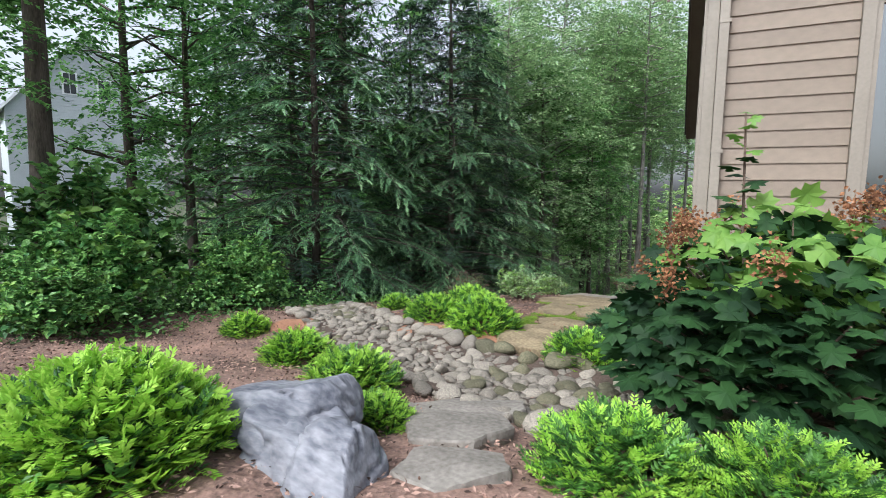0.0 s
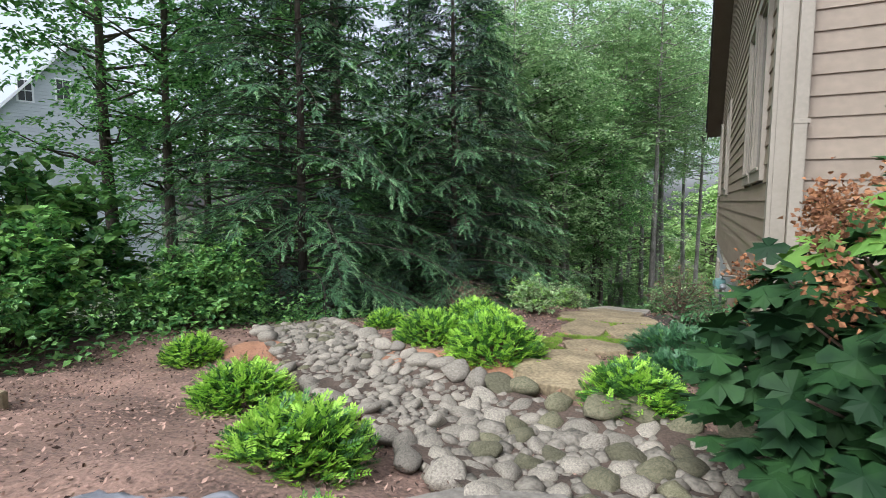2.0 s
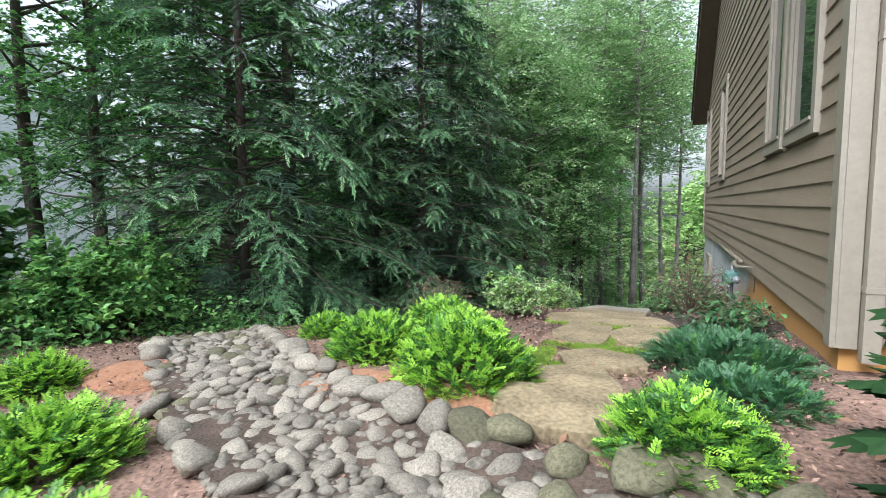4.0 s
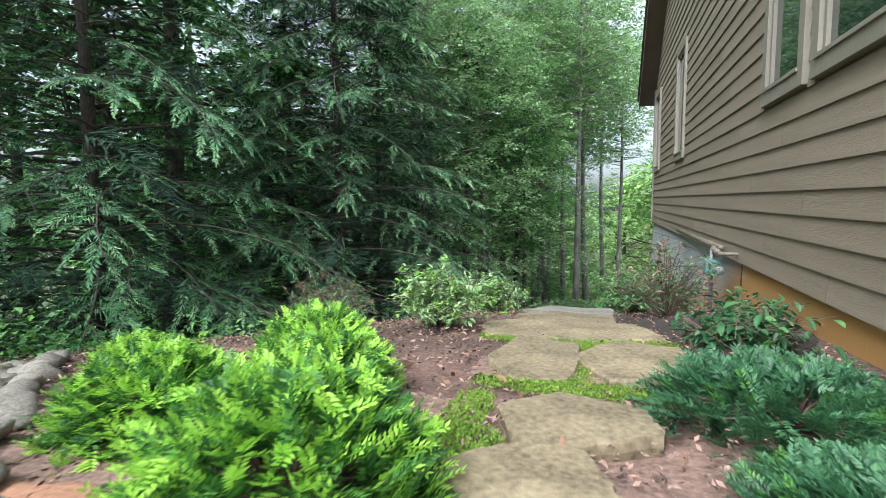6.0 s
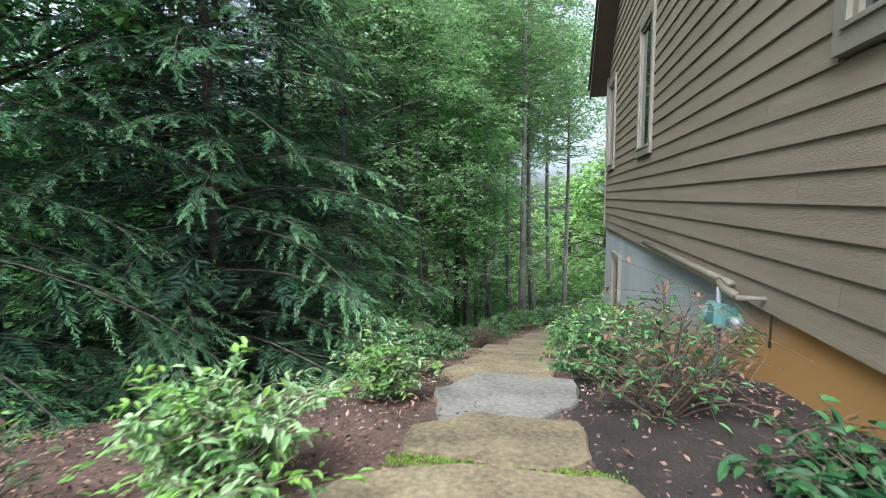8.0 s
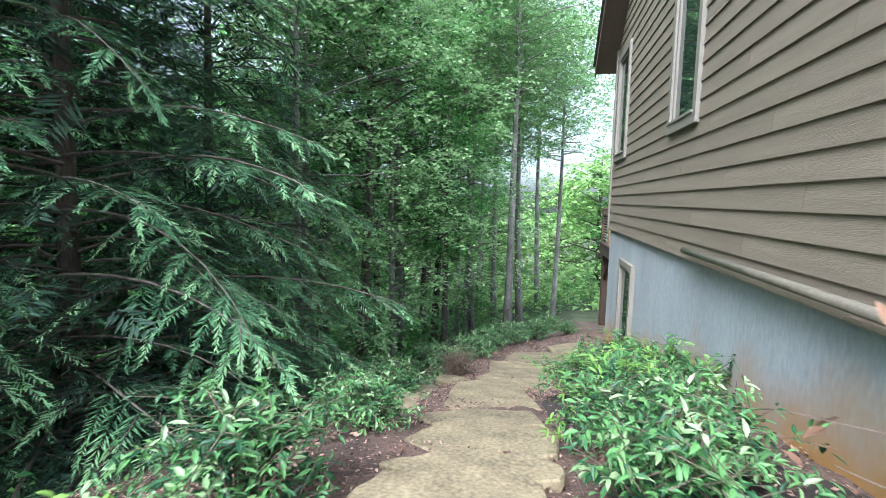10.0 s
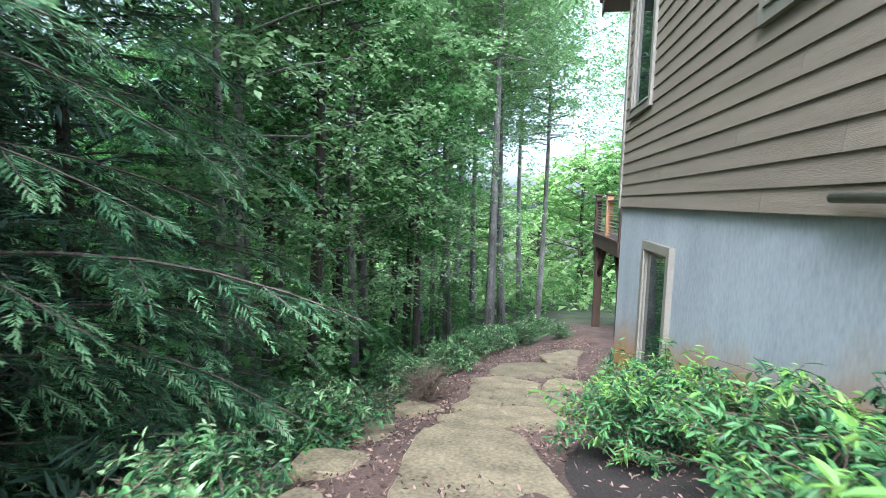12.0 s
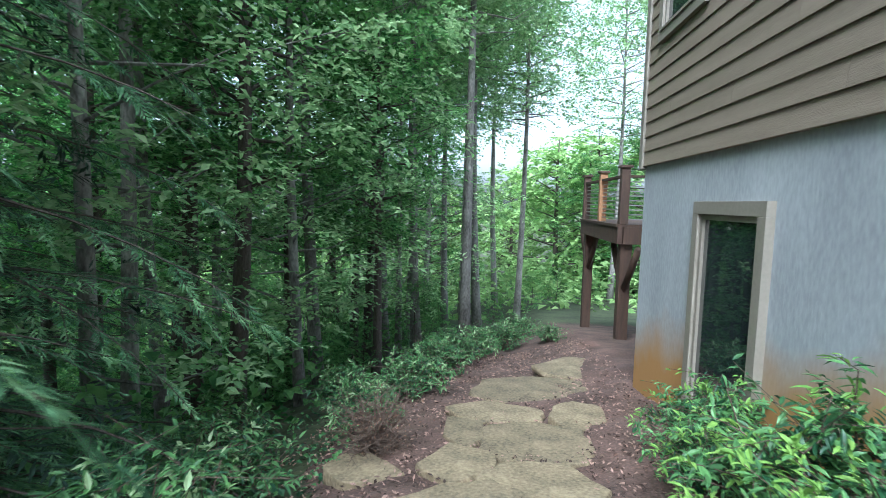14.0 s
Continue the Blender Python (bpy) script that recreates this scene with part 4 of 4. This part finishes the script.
def hydrangea(x, y):
    r = np.random.default_rng(51)
    bush = root("oakleaf_hydrangea", "large oakleaf hydrangea with lobed leaves and faded brown blooms", "shrub")
    shape, fan = oak_leaf(r)
    vs, fs, idx, wood, k = [], [], [], [], 0

    def add(p, w, size, young):
        nonlocal k
        w = unit(w)
        n = unit(np.array([0, 0, 1.0]) + r.normal(0, 0.3, 3))
        a = unit(np.cross(w, n))
        b = np.cross(a, w)
        vs.append(p + size * (shape[:, :1] * a + shape[:, 1:2] * w + shape[:, 2:] * b))
        fs.append(fan + k)
        idx.append(np.full(len(fan), int(young)))
        k += len(shape)

    # most leaves carry the shade-darkened colour, the top ones a light green
    for i in range(1500):
        ang, el = r.uniform(0, 2 * math.pi), math.asin(r.uniform(-0.05, 1))
        d = np.array([math.cos(ang) * math.cos(el), math.sin(ang) * math.cos(el), math.sin(el)])
        p = d * np.array([0.98, 0.98, 0.98]) * r.uniform(0.6, 1.05) + np.array([0, 0, 0.42])
        p[2] = max(p[2], 0.08)
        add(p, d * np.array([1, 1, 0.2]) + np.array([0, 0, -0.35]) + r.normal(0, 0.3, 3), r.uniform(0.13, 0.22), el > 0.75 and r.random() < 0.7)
        if i % 9 == 0:
            wood.append(tube([(0, 0, -0.05), p * np.array([0.4, 0.4, 0.6]), p], [0.014, 0.01, 0.005], 5))
    for sx, sy, top in ((-0.32, 0.1, 2.0), (0.25, -0.2, 1.45), (0.5, 0.2, 1.5)):
        wood.append(tube([(sx * 0.4, sy * 0.4, 0), (sx * 0.9, sy * 0.9, top * 0.6), (sx, sy, top)], [0.013, 0.01, 0.006], 5))
        for j in range(14):
            z = top * (0.68 + 0.32 * j / 13)
            ang = j * 1.57 + r.normal(0, 0.3)
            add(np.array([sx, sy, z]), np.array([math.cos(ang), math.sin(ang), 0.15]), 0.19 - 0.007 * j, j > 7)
    part_mesh("stem_work", mesh("stem_work", *joined(wood), [TWIG]), bush, kind="stuff")
    part_mesh("foliage", mesh("foliage", np.concatenate(vs), np.concatenate(fs), [SHADEHYDRANGEA, HYDRANGEATIP], np.concatenate(idx)), bush, kind="stuff")
    for i in range(22):
        ang, el = r.uniform(0, 2 * math.pi), math.asin(r.uniform(0.45, 0.95))
        c = np.array([math.cos(ang) * math.cos(el), math.sin(ang) * math.cos(el), math.sin(el)]) * 1.06 + np.array([0, 0, 0.45])
        m = 130
        p = c + r.normal(0, 1, (m, 3)) * np.array([0.042, 0.042, 0.055])
        v, f = leaves(p, r.normal(0, 1, (m, 3)), r.normal(0, 1, (m, 3)), 0.026, 0.022)
        part_mesh("bloom", mesh("bloom", v, f, [BLOOM]), bush, "faded brown flower head", "stuff")
    return put(bush, x, y, 0, 1.08)


hydrangea(0.62, 3.95)


# ---- undergrowth ----


def cover(name, label, xr, yr, n, leaf, high, mat, seed, patch=0.0):
    """Low leaves over a stretch of ground."""
    r = np.random.default_rng(seed)
    x, y = r.uniform(*xr, n), r.uniform(*yr, n)
    if patch:
        keep = np.array([noise.noise((a * 0.6, b * 0.6, seed)) for a, b in zip(x, y)]) > -patch
        x, y = x[keep], y[keep]
    z = ground_z(x, y) + r.uniform(0.02, 1, len(x)) ** 2 * high
    p = np.stack([x, y, z], 1)
    size = leaf * r.uniform(0.6, 1.3, len(x))
    v, f = leaves(p, r.normal(0, 1, (len(x), 3)) * np.array([1, 1, 0.4]), np.array([0, 0, 1.0]) + r.normal(0, 0.35, (len(x), 3)), size, size * 0.7)
    return tagged(new(name, mesh(name, v, f, [mat])), label, "undergrowth", kind="stuff")


cover("woodland_undergrowth", "dark green undergrowth on the floor of the wood", (-34, -4.6), (17, 48), 26000, 0.24, 1.5, LEAF, 61)
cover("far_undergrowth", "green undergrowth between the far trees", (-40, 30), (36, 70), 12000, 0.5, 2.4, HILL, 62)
cover("slope_ivy", "ivy under the hemlocks", (-9.5, -5.2), (7.6, 12), 2600, 0.09, 0.3, IVY, 63, 0.1)
cover("ivy_edge", "ivy and low vines along the edge of the mulch", (-11, -6.0), (0, 8.5), 9000, 0.085, 0.5, IVY, 64)
cover("bank_plants", "low green plants on the bank below the path", (-4.6, -3.0), (11, 24), 2600, 0.06, 0.22, LEUCO, 65, 0.15)

# ---- stones ----


def worn(bm, amount, scale, seed):
    for v in bm.verts:
        n = noise.noise_vector(v.co * scale + Vector((seed * 7.3, seed * 1.7, 0)))
        v.co += n * amount
    return bm


def cobble_mesh(seed, mat):
    bm = bmesh.new()
    bmesh.ops.create_icosphere(bm, subdivisions=2, radius=1.0)
    worn(bm, 0.36, 1.05, seed)
    pick = np.random.default_rng(seed + 300)
    for _ in range(6):
        n, d = Vector(unit(pick.normal(0, 1, 3))), pick.uniform(0.62, 0.85)
        for v in bm.verts:
            v.co -= n * max(0.0, v.co.dot(n) - d) * 0.85
    worn(bm, 0.07, 3.5, seed + 40)
    me = bpy.data.meshes.new("stone")
    bm.to_mesh(me)
    bm.free()
    me.materials.append(mat)
    me.polygons.foreach_set("use_smooth", np.full(len(me.polygons), True))
    return me


creek_x = [0.5, -0.05, -0.6, -1.1, -1.6, -2.1, -2.75, -3.45, -4.2, -4.95, -5.7]
creek_y = [3.3, 3.55, 3.8, 3.97, 4.12, 4.32, 4.58, 4.95, 5.5, 6.1, 6.75]
creek_w = [0.8, 0.88, 0.84, 0.76, 0.62, 0.5, 0.46, 0.46, 0.5, 0.52, 0.5]
side_v = []
for cx, cy, cw in zip(creek_x, creek_y, creek_w):
    for t in np.linspace(-1, 1, 5):
        px, py = cx + 0.5 * cw * t * 0.6, cy + cw * t
        side_v.append((px, py, g(px, py) + 0.03 + 0.03 * t * t))
tri = []
for i in range(len(creek_x) - 1):
    for j in range(4):
        a = i * 5 + j
        tri += [(a, a + 5, a + 6), (a, a + 6, a + 1)]
creek = new("creek_bed", mesh("creek_bed", side_v, tri, [GRAVEL], smooth=True))
tagged(creek, "dry creek bed of rounded grey and mossy river stones", "creek bed", kind="structure")
kinds = [cobble_mesh(i, STONE) for i in range(12)] + [cobble_mesh(i, MOSSY) for i in range(12, 17)]
placed, rest = [], []
cr = np.random.default_rng(71)
pebble = bmesh.new()
bmesh.ops.create_icosphere(pebble, subdivisions=1, radius=1.0)
worn(pebble, 0.3, 1.0, 4)
pebble.verts.ensure_lookup_table()
PV, PF = np.array([v.co for v in pebble.verts]), np.array([[v.index for v in f.verts] for f in pebble.faces])
pebble.free()


def lay(px, py, size, sunk=0.25, mossy=False, close=0.72):
    if any((px - a) ** 2 + (py - b) ** 2 < (close * (size + c)) ** 2 for a, b, c in placed):
        return
    placed.append((px, py, size))
    m = pose(px, py, g(px, py) + 0.02 + size * sunk, cr.normal(0, 14), cr.normal(0, 14), cr.uniform(0, 360)) @ Matrix.Diagonal((size * cr.uniform(1.1, 1.5), size * cr.uniform(0.85, 1.05), size * cr.uniform(0.5, 0.75), 1))
    if len(placed) > 290:
        a = np.array(m)
        rest.append((PV @ a[:3, :3].T + a[:3, 3], PF))
        return
    ob = new("stone", kinds[cr.integers(12, 17) if mossy else cr.integers(0, 12)])
    ob.parent = creek
    ob.matrix_basis = m


def along(t):
    k = range(len(creek_x))
    return np.interp(t, k, creek_x), np.interp(t, k, creek_y), np.interp(t, k, creek_w)


for i in range(34):
    t = i / 33 * 10
    cx, cy, cw = along(t)
    lay(cx + 0.3 * cw + cr.normal(0, 0.02), cy + cw + cr.normal(0, 0.03), cr.uniform(0.1, 0.14) * (0.8 if t > 6 else 1.0), 0.45, t < 5)
    if i % 2 == 0:
        lay(cx - 0.3 * cw, cy - cw + cr.normal(0, 0.05), cr.uniform(0.08, 0.12), 0.35)
for tries, lo, hi, close in ((900, 0.075, 0.105, 0.74), (4200, 0.05, 0.075, 0.66), (6000, 0.028, 0.046, 0.6)):
    for i in range(tries):
        t = cr.uniform(0, 10)
        cx, cy, cw = along(t)
        u = cr.uniform(-1, 1)
        lay(cx + 0.3 * cw * u, cy + cw * u, cr.uniform(lo, hi) * (0.72 if t > 5 else 1.0), 0.2, cr.random() < (0.4 if t < 4 else 0.12), close)
small = new("pebble_fill", mesh("pebble_fill", *joined(rest), [STONE], smooth=True))
small.parent = creek
tagged(small, kind="stuff")

path = new("stepping_path", mesh("stepping_path", [(-2.0, 6.9, g(-2, 6.9) + 0.012), (-0.9, 6.9, g(-0.9, 6.9) + 0.012), (-0.85, 7.9, g(-0.85, 7.9) + 0.012), (-2.05, 7.9, g(-2.05, 7.9) + 0.012)], [(0, 1, 2), (0, 2, 3)], [MULCH]))
tagged(path, "path of broad irregular flagstones stepping down the slope", "path", kind="structure")


def flagstone(cx, cy, w, d, turn, seed, mat=FLAG, thick=0.1, lift=0.045, parent=path, lean=0.6):
    """A thick irregular slab with chipped edges and a slightly uneven top."""
    r = np.random.default_rng(seed)
    bm = bmesh.new()
    n = 30
    ang = np.linspace(0, 2 * math.pi, n, endpoint=False)
    m = int(r.integers(5, 8))
    th = (np.arange(m) + r.uniform(-0.26, 0.26, m)) * 2 * math.pi / m + math.pi / 4
    rho = (1 / np.maximum(np.abs(np.cos(th)), np.abs(np.sin(th)))) ** 0.8 * r.uniform(0.96, 1.14, m)
    cor = np.stack([np.cos(th) * rho, np.sin(th) * rho], 1)
    corner_pull = np.full(n, 9.0)
    for a, b in zip(cor, np.roll(cor, -1, 0)):
        e = b - a
        across = np.cos(ang) * e[1] - np.sin(ang) * e[0]
        reach = (a[0] * e[1] - a[1] * e[0]) / np.where(np.abs(across) < 1e-6, 1e-6, across)
        corner_pull = np.minimum(corner_pull, np.where(reach > 0, reach, 9.0))
    wob = 1 + r.normal(0, 0.02, n)
    rings = []
    for k, (shrink, z) in enumerate(((0.985, -thick), (1.015, -thick * 0.45), (1.0, -0.012), (0.975, 0.0), (0.6, 0.004), (0.25, 0.006))):
        ring = []
        for a, cp, wb in zip(ang, corner_pull, wob):
            rad = cp * wb * shrink
            x, y = math.cos(a) * rad * w / 2, math.sin(a) * rad * d / 2
            jig = noise.noise((x * 5 + seed, y * 5, k)) * (0.012 if k < 3 else 0.006)
            ring.append(bm.verts.new((x + jig, y + jig, z + noise.noise((x * 3, y * 3, seed)) * 0.018)))
        rings.append(ring)
    for p, q in zip(rings, rings[1:]):
        for i in range(n):
            bm.faces.new((p[i], p[(i + 1) % n], q[(i + 1) % n], q[i]))
    bm.faces.new(rings[-1])
    bm.faces.new(rings[0][::-1])
    ob = part("flagstone", bm, mat, parent)
    slope = math.degrees(math.atan2(g(cx, cy + 0.3) - g(cx, cy - 0.3), 0.6))
    ob.matrix_basis = pose(cx, cy, g(cx, cy) + lift, slope * lean, 0, turn)
    return ob


SLABS = [(-0.62, 1.35, 0.5, 0.5, 28), (-0.9, 1.93, 0.45, 0.46, 26), (-1.14, 2.49, 0.58, 0.46, 26), (-1.33, 3.02, 0.78, 0.42, 24), (-1.5, 5.2, 0.66, 0.5, 4), (-1.54, 5.75, 0.62, 0.52, 3), (-1.44, 6.33, 0.58, 0.52, 6),
         (-1.7, 7.25, 0.5, 0.84, 0), (-1.16, 7.3, 0.58, 0.8, -4), (-1.53, 8.2, 1.2, 0.72, 2), (-1.63, 8.95, 0.82, 0.62, 0), (-1.68, 9.85, 0.84, 1.1, 4), (-1.8, 10.85, 0.92, 0.8, 6), (-1.86, 11.55, 0.9, 0.5, 3),
         (-1.84, 12.25, 0.9, 0.8, 5), (-1.92, 13.0, 0.88, 0.5, 6), (-1.92, 14.25, 0.9, 1.5, 3), (-2.1, 15.4, 0.7, 0.65, 0), (-2.05, 16.3, 0.66, 0.66, 10), (-1.52, 16.9, 0.7, 0.8, 12), (-2.13, 17.35, 0.5, 0.62, 0),
         (-2.12, 18.2, 0.34, 0.75, 4), (-1.5, 18.0, 0.82, 0.82, 2), (-1.82, 19.05, 0.86, 0.72, -6), (-0.95, 18.95, 0.5, 0.85, -14), (-1.25, 20.35, 1.4, 1.4, -10), (-0.5, 22.0, 1.0, 1.3, -18)]
for i, (cx, cy, w, d, turn) in enumerate(SLABS):
    flagstone(cx, cy, w * (1.14 if cy > 9 else 1.05), d * (1.2 if cy > 9 else 1.0), turn, 100 + i, GREYFLAG if i < 4 or i == 11 else FLAG, 0.13 if i in (3, 4) else 0.1, 0.075 if i in (2, 3, 4) else 0.06)
for i, (cx, cy, w, d) in enumerate(((-2.95, 14.55, 0.55, 0.45), (-3.0, 15.75, 0.44, 0.6), (-2.88, 17.3, 0.42, 0.6), (-2.78, 13.4, 0.42, 0.32), (-4.6, 2.6, 0.5, 0.4))):
    ob = flagstone(cx, cy, w, d, 20 * i, 150 + i, FLAG, 0.18, 0.07, None, 0.6)
    ob.name = "edging_stone"
    tagged(ob, "rough tan edging stone set in the mulch beside the path", "stone", "edging stones beside the path")


def lobe(bm, at, half, turn, cuts, seed):
    """One rough block of a boulder: a ball cut by planes, with ledges and grooves."""
    made = bmesh.ops.create_icosphere(bm, subdivisions=5, radius=1.0)["verts"]
    m = pose(*at, *turn) @ Matrix.Diagonal((*half, 1))
    for v in made:
        for n, d in cuts:
            n = Vector(n).normalized()
            v.co -= n * max(0.0, v.co.dot(n) - d)
        off = Vector((seed, 1.3 * seed, 0))
        v.co += noise.noise_vector(v.co * 1.4 + off) * 0.1 + noise.noise_vector(v.co * 4.0 + off) * 0.05 + noise.noise_vector(v.co * 13.0) * 0.014
        groove = abs(noise.noise(v.co * 1.3 + off * 2) + 0.25 * v.co.x)
        v.co *= 1 - 0.1 * math.exp(-(groove / 0.05) ** 2)
        v.co = m @ v.co


def boulder(x, y):
    bm = bmesh.new()
    lobe(bm, (-0.3, 0.1, 0.1), (0.52, 0.34, 0.26), (-22, -12, 12), [((0, -0.3, 1), 0.5), ((-0.8, 0.1, 0.6), 0.72), ((0.1, -1, 0.15), 0.7), ((0.2, 0.9, 0.5), 0.7)], 3)
    lobe(bm, (0.08, -0.06, 0.06), (0.36, 0.27, 0.26), (-14, 16, -28), [((-0.1, -0.4, 1), 0.62), ((0.3, -0.9, 0.3), 0.66), ((0.9, 0.2, 0.4), 0.72)], 5)
    lobe(bm, (0.34, -0.1, 0.02), (0.22, 0.25, 0.25), (0, 10, 30), [((0.7, -0.4, 0.6), 0.74), ((-0.2, -0.7, 0.7), 0.76), ((0.4, 0.9, 0.2), 0.75)], 9)
    ob = part("boulder", bm, BOULDER, None, smooth=True)
    ob.matrix_basis = pose(x, y, g(x, y), 0, 0, -4)
    return tagged(ob, "large blue-grey boulder with pale veins half sunk in mulch", "boulder")


boulder(-1.66, 1.78)


def speckle(name, label, xr, yr, n, size, mat, seed, category, avoid=True, high=0.02):
    r = np.random.default_rng(seed)
    x, y = r.uniform(*xr, n), r.uniform(*yr, n)
    z = ground_z(x, y) + 0.02 + r.uniform(0, high, n)
    s = size * r.uniform(0.5, 1.5, n)
    v, f = leaves(np.stack([x, y, z], 1), r.normal(0, 1, (n, 3)) * np.array([1, 1, 0.3]), np.array([0, 0, 1.0]) + r.normal(0, 0.5, (n, 3)), s, s * 0.42, 0.1)
    return tagged(new(name, mesh(name, v, f, [mat])), label, category, kind="stuff")


speckle("mulch_chips", "shredded brown bark chips", (-7, 0), (0, 12), 42000, 0.03, CHIP, 81, "mulch")
speckle("path_chips", "shredded dark bark chips", (-4, 0.2), (12, 25), 16000, 0.04, CHIP, 82, "mulch")
speckle("fallen_leaf_litter", "dry fallen leaves on the mulch", (-4.5, 0), (4.5, 14), 500, 0.06, DRYLEAF, 83, "leaf litter")


def moss_patch(cx, cy, w, d, seed):
    r = np.random.default_rng(seed)
    n = int(15000 * w * d)
    x, y = cx + r.uniform(-1, 1, n) * w / 2, cy + r.uniform(-1, 1, n) * d / 2
    keep = ((x - cx) / (w / 2)) ** 2 + ((y - cy) / (d / 2)) ** 2 + r.normal(0, 0.25, n) < 1
    x, y = x[keep], y[keep]
    z = ground_z(x, y) + 0.018 + r.uniform(0, 0.02, len(x))
    v, f = leaves(np.stack([x, y, z], 1), r.normal(0, 0.6, (len(x), 3)) + np.array([0, 0, 0.5]), np.array([0, 0, 1.0]) + r.normal(0, 0.6, (len(x), 3)), 0.015, 0.011)
    return tagged(new("moss", mesh("moss", v, f, [MOSS])), "bright green moss between the flagstones", "moss", kind="stuff")


def earth(name, label, cx, cy, w, d, mat, lift):
    """A thin uneven-edged spread of another soil on the bed."""
    n, rings = 40, 14
    pts = [(cx, cy, g(cx, cy) + lift)]
    for k in range(1, rings + 1):
        for i in range(n):
            a = i / n * 2 * math.pi
            rad = (k / rings) * (1 + 0.22 * noise.noise((math.cos(a) * 1.8 + cx, math.sin(a) * 1.8 + cy, 2.0)))
            x, y = cx + math.cos(a) * rad * w / 2, cy + math.sin(a) * rad * d / 2
            bump_z = noise.noise((x * 1.7, y * 1.7, 0.3)) * 0.05 + noise.noise((x * 6, y * 6, 1.0)) * 0.018
            pts.append((x, y, g(x, y) + bump_z + lift * (1.0 if k < rings else -1.5)))
    f = [(0, 1 + i, 1 + (i + 1) % n) for i in range(n)]
    for k in range(rings - 1):
        for i in range(n):
            a, b = 1 + k * n + i, 1 + k * n + (i + 1) % n
            f += [(a, a + n, b + n), (a, b + n, b)]
    return tagged(new(name, mesh(name, pts, f, [mat], smooth=True)), label, "ground", kind="structure")


SOIL = material("dark compost", (0.012, 0.009, 0.007), (0.05, 0.034, 0.026), 0.95, 3.0, 0.9, 60.0)
earth("ground_compost", "dark damp compost along the foot of the house wall", -0.55, 9.6, 1.5, 5.6, SOIL, 0.02)
earth("ground_compost_lower", "dark damp compost under the shrubs by the wall", -0.6, 14.3, 1.5, 5.0, SOIL, 0.02)
earth("ground_clay", "patch of bare red clay beside the creek stones", -2.5, 5.15, 1.5, 0.55, CLAY, 0.02)
earth("ground_clay_bank", "patch of bare red clay in the mulch", -4.6, 5.0, 0.9, 0.5, CLAY, 0.02)
for i, (cx, cy, w, d) in enumerate(((-1.5, 7.78, 1.3, 0.28), (-1.44, 7.3, 0.16, 0.9), (-1.5, 6.76, 0.9, 0.24), (-1.86, 6.3, 0.2, 0.6), (-1.6, 8.62, 1.0, 0.22), (-1.7, 12.7, 0.9, 0.25), (-1.8, 6.0, 0.3, 0.4), (-1.4, 5.48, 0.6, 0.2))):
    moss_patch(cx, cy, w, d, 90 + i)

# ---- the neighbour's house beyond the trees ----
far_house = root("neighbour_house", "white clapboard house with a steep gable beyond the trees", "house")
half, eave_z, peak, deep = 5.0, 4.24, 10.2, 9.0
bm = bmesh.new()
gp = [(-half, -7.0), (half, -7.0), (half, eave_z), (0, peak), (-half, eave_z)]
ge = [[bm.verts.new((x, y, z)) for x, z in gp] for y in (0, deep)]
for i in range(5):
    bm.faces.new((ge[0][i], ge[0][(i + 1) % 5], ge[1][(i + 1) % 5], ge[1][i]))
bm.faces.new(ge[0][::-1])
bm.faces.new(ge[1])
bmesh.ops.recalc_face_normals(bm, faces=bm.faces[:])
part("wall", bm, WHITESIDING, far_house)
for k in range(70):
    z = -6.8 + k * 0.24
    hw = half if z < eave_z else half * (peak - z) / (peak - eave_z)
    if hw > 0.3:
        part("clapboard", box(-hw, hw, -0.035, -0.002, z, z + 0.2), WHITESIDING, far_house)
for sgn in (1, -1):
    bm = bmesh.new()
    pr = [(sgn * (half + 0.4), eave_z - 0.4), (0, peak), (0, peak + 0.25), (sgn * (half + 0.4), eave_z - 0.15)]
    ends = [[bm.verts.new((x, y, z)) for x, z in pr] for y in (-0.4, deep + 0.4)]
    for i in range(4):
        bm.faces.new((ends[0][i], ends[0][(i + 1) % 4], ends[1][(i + 1) % 4], ends[1][i]))
    bm.faces.new(ends[0][::-1])
    bm.faces.new(ends[1])
    bmesh.ops.recalc_face_normals(bm, faces=bm.faces[:])
    part("roof", bm, WHITETRIM, far_house, "pale roof with white rakes")
for x, z, w, h in ((-1.1, 5.7, 0.8, 1.45), (1.1, 5.5, 0.8, 1.4), (3.55, 2.2, 1.6, 1.65), (-3.3, 5.4, 0.8, 1.4)):
    win = part("window", box(x - w / 2 - 0.1, x + w / 2 + 0.1, -0.07, -0.036, z - 0.1, z + h + 0.1), WHITETRIM, far_house, "white framed window")
    for a in (-0.25, 0.25):
        part("pane", box(x + a * w - w * 0.22, x + a * w + w * 0.22, -0.09, -0.072, z, z + h * 0.47), FARGLASS, win)
        part("pane", box(x + a * w - w * 0.22, x + a * w + w * 0.22, -0.09, -0.072, z + h * 0.53, z + h), FARGLASS, win)
far_house.matrix_basis = pose(-42.3, 24.1, 2.76, 0, 0, 69)
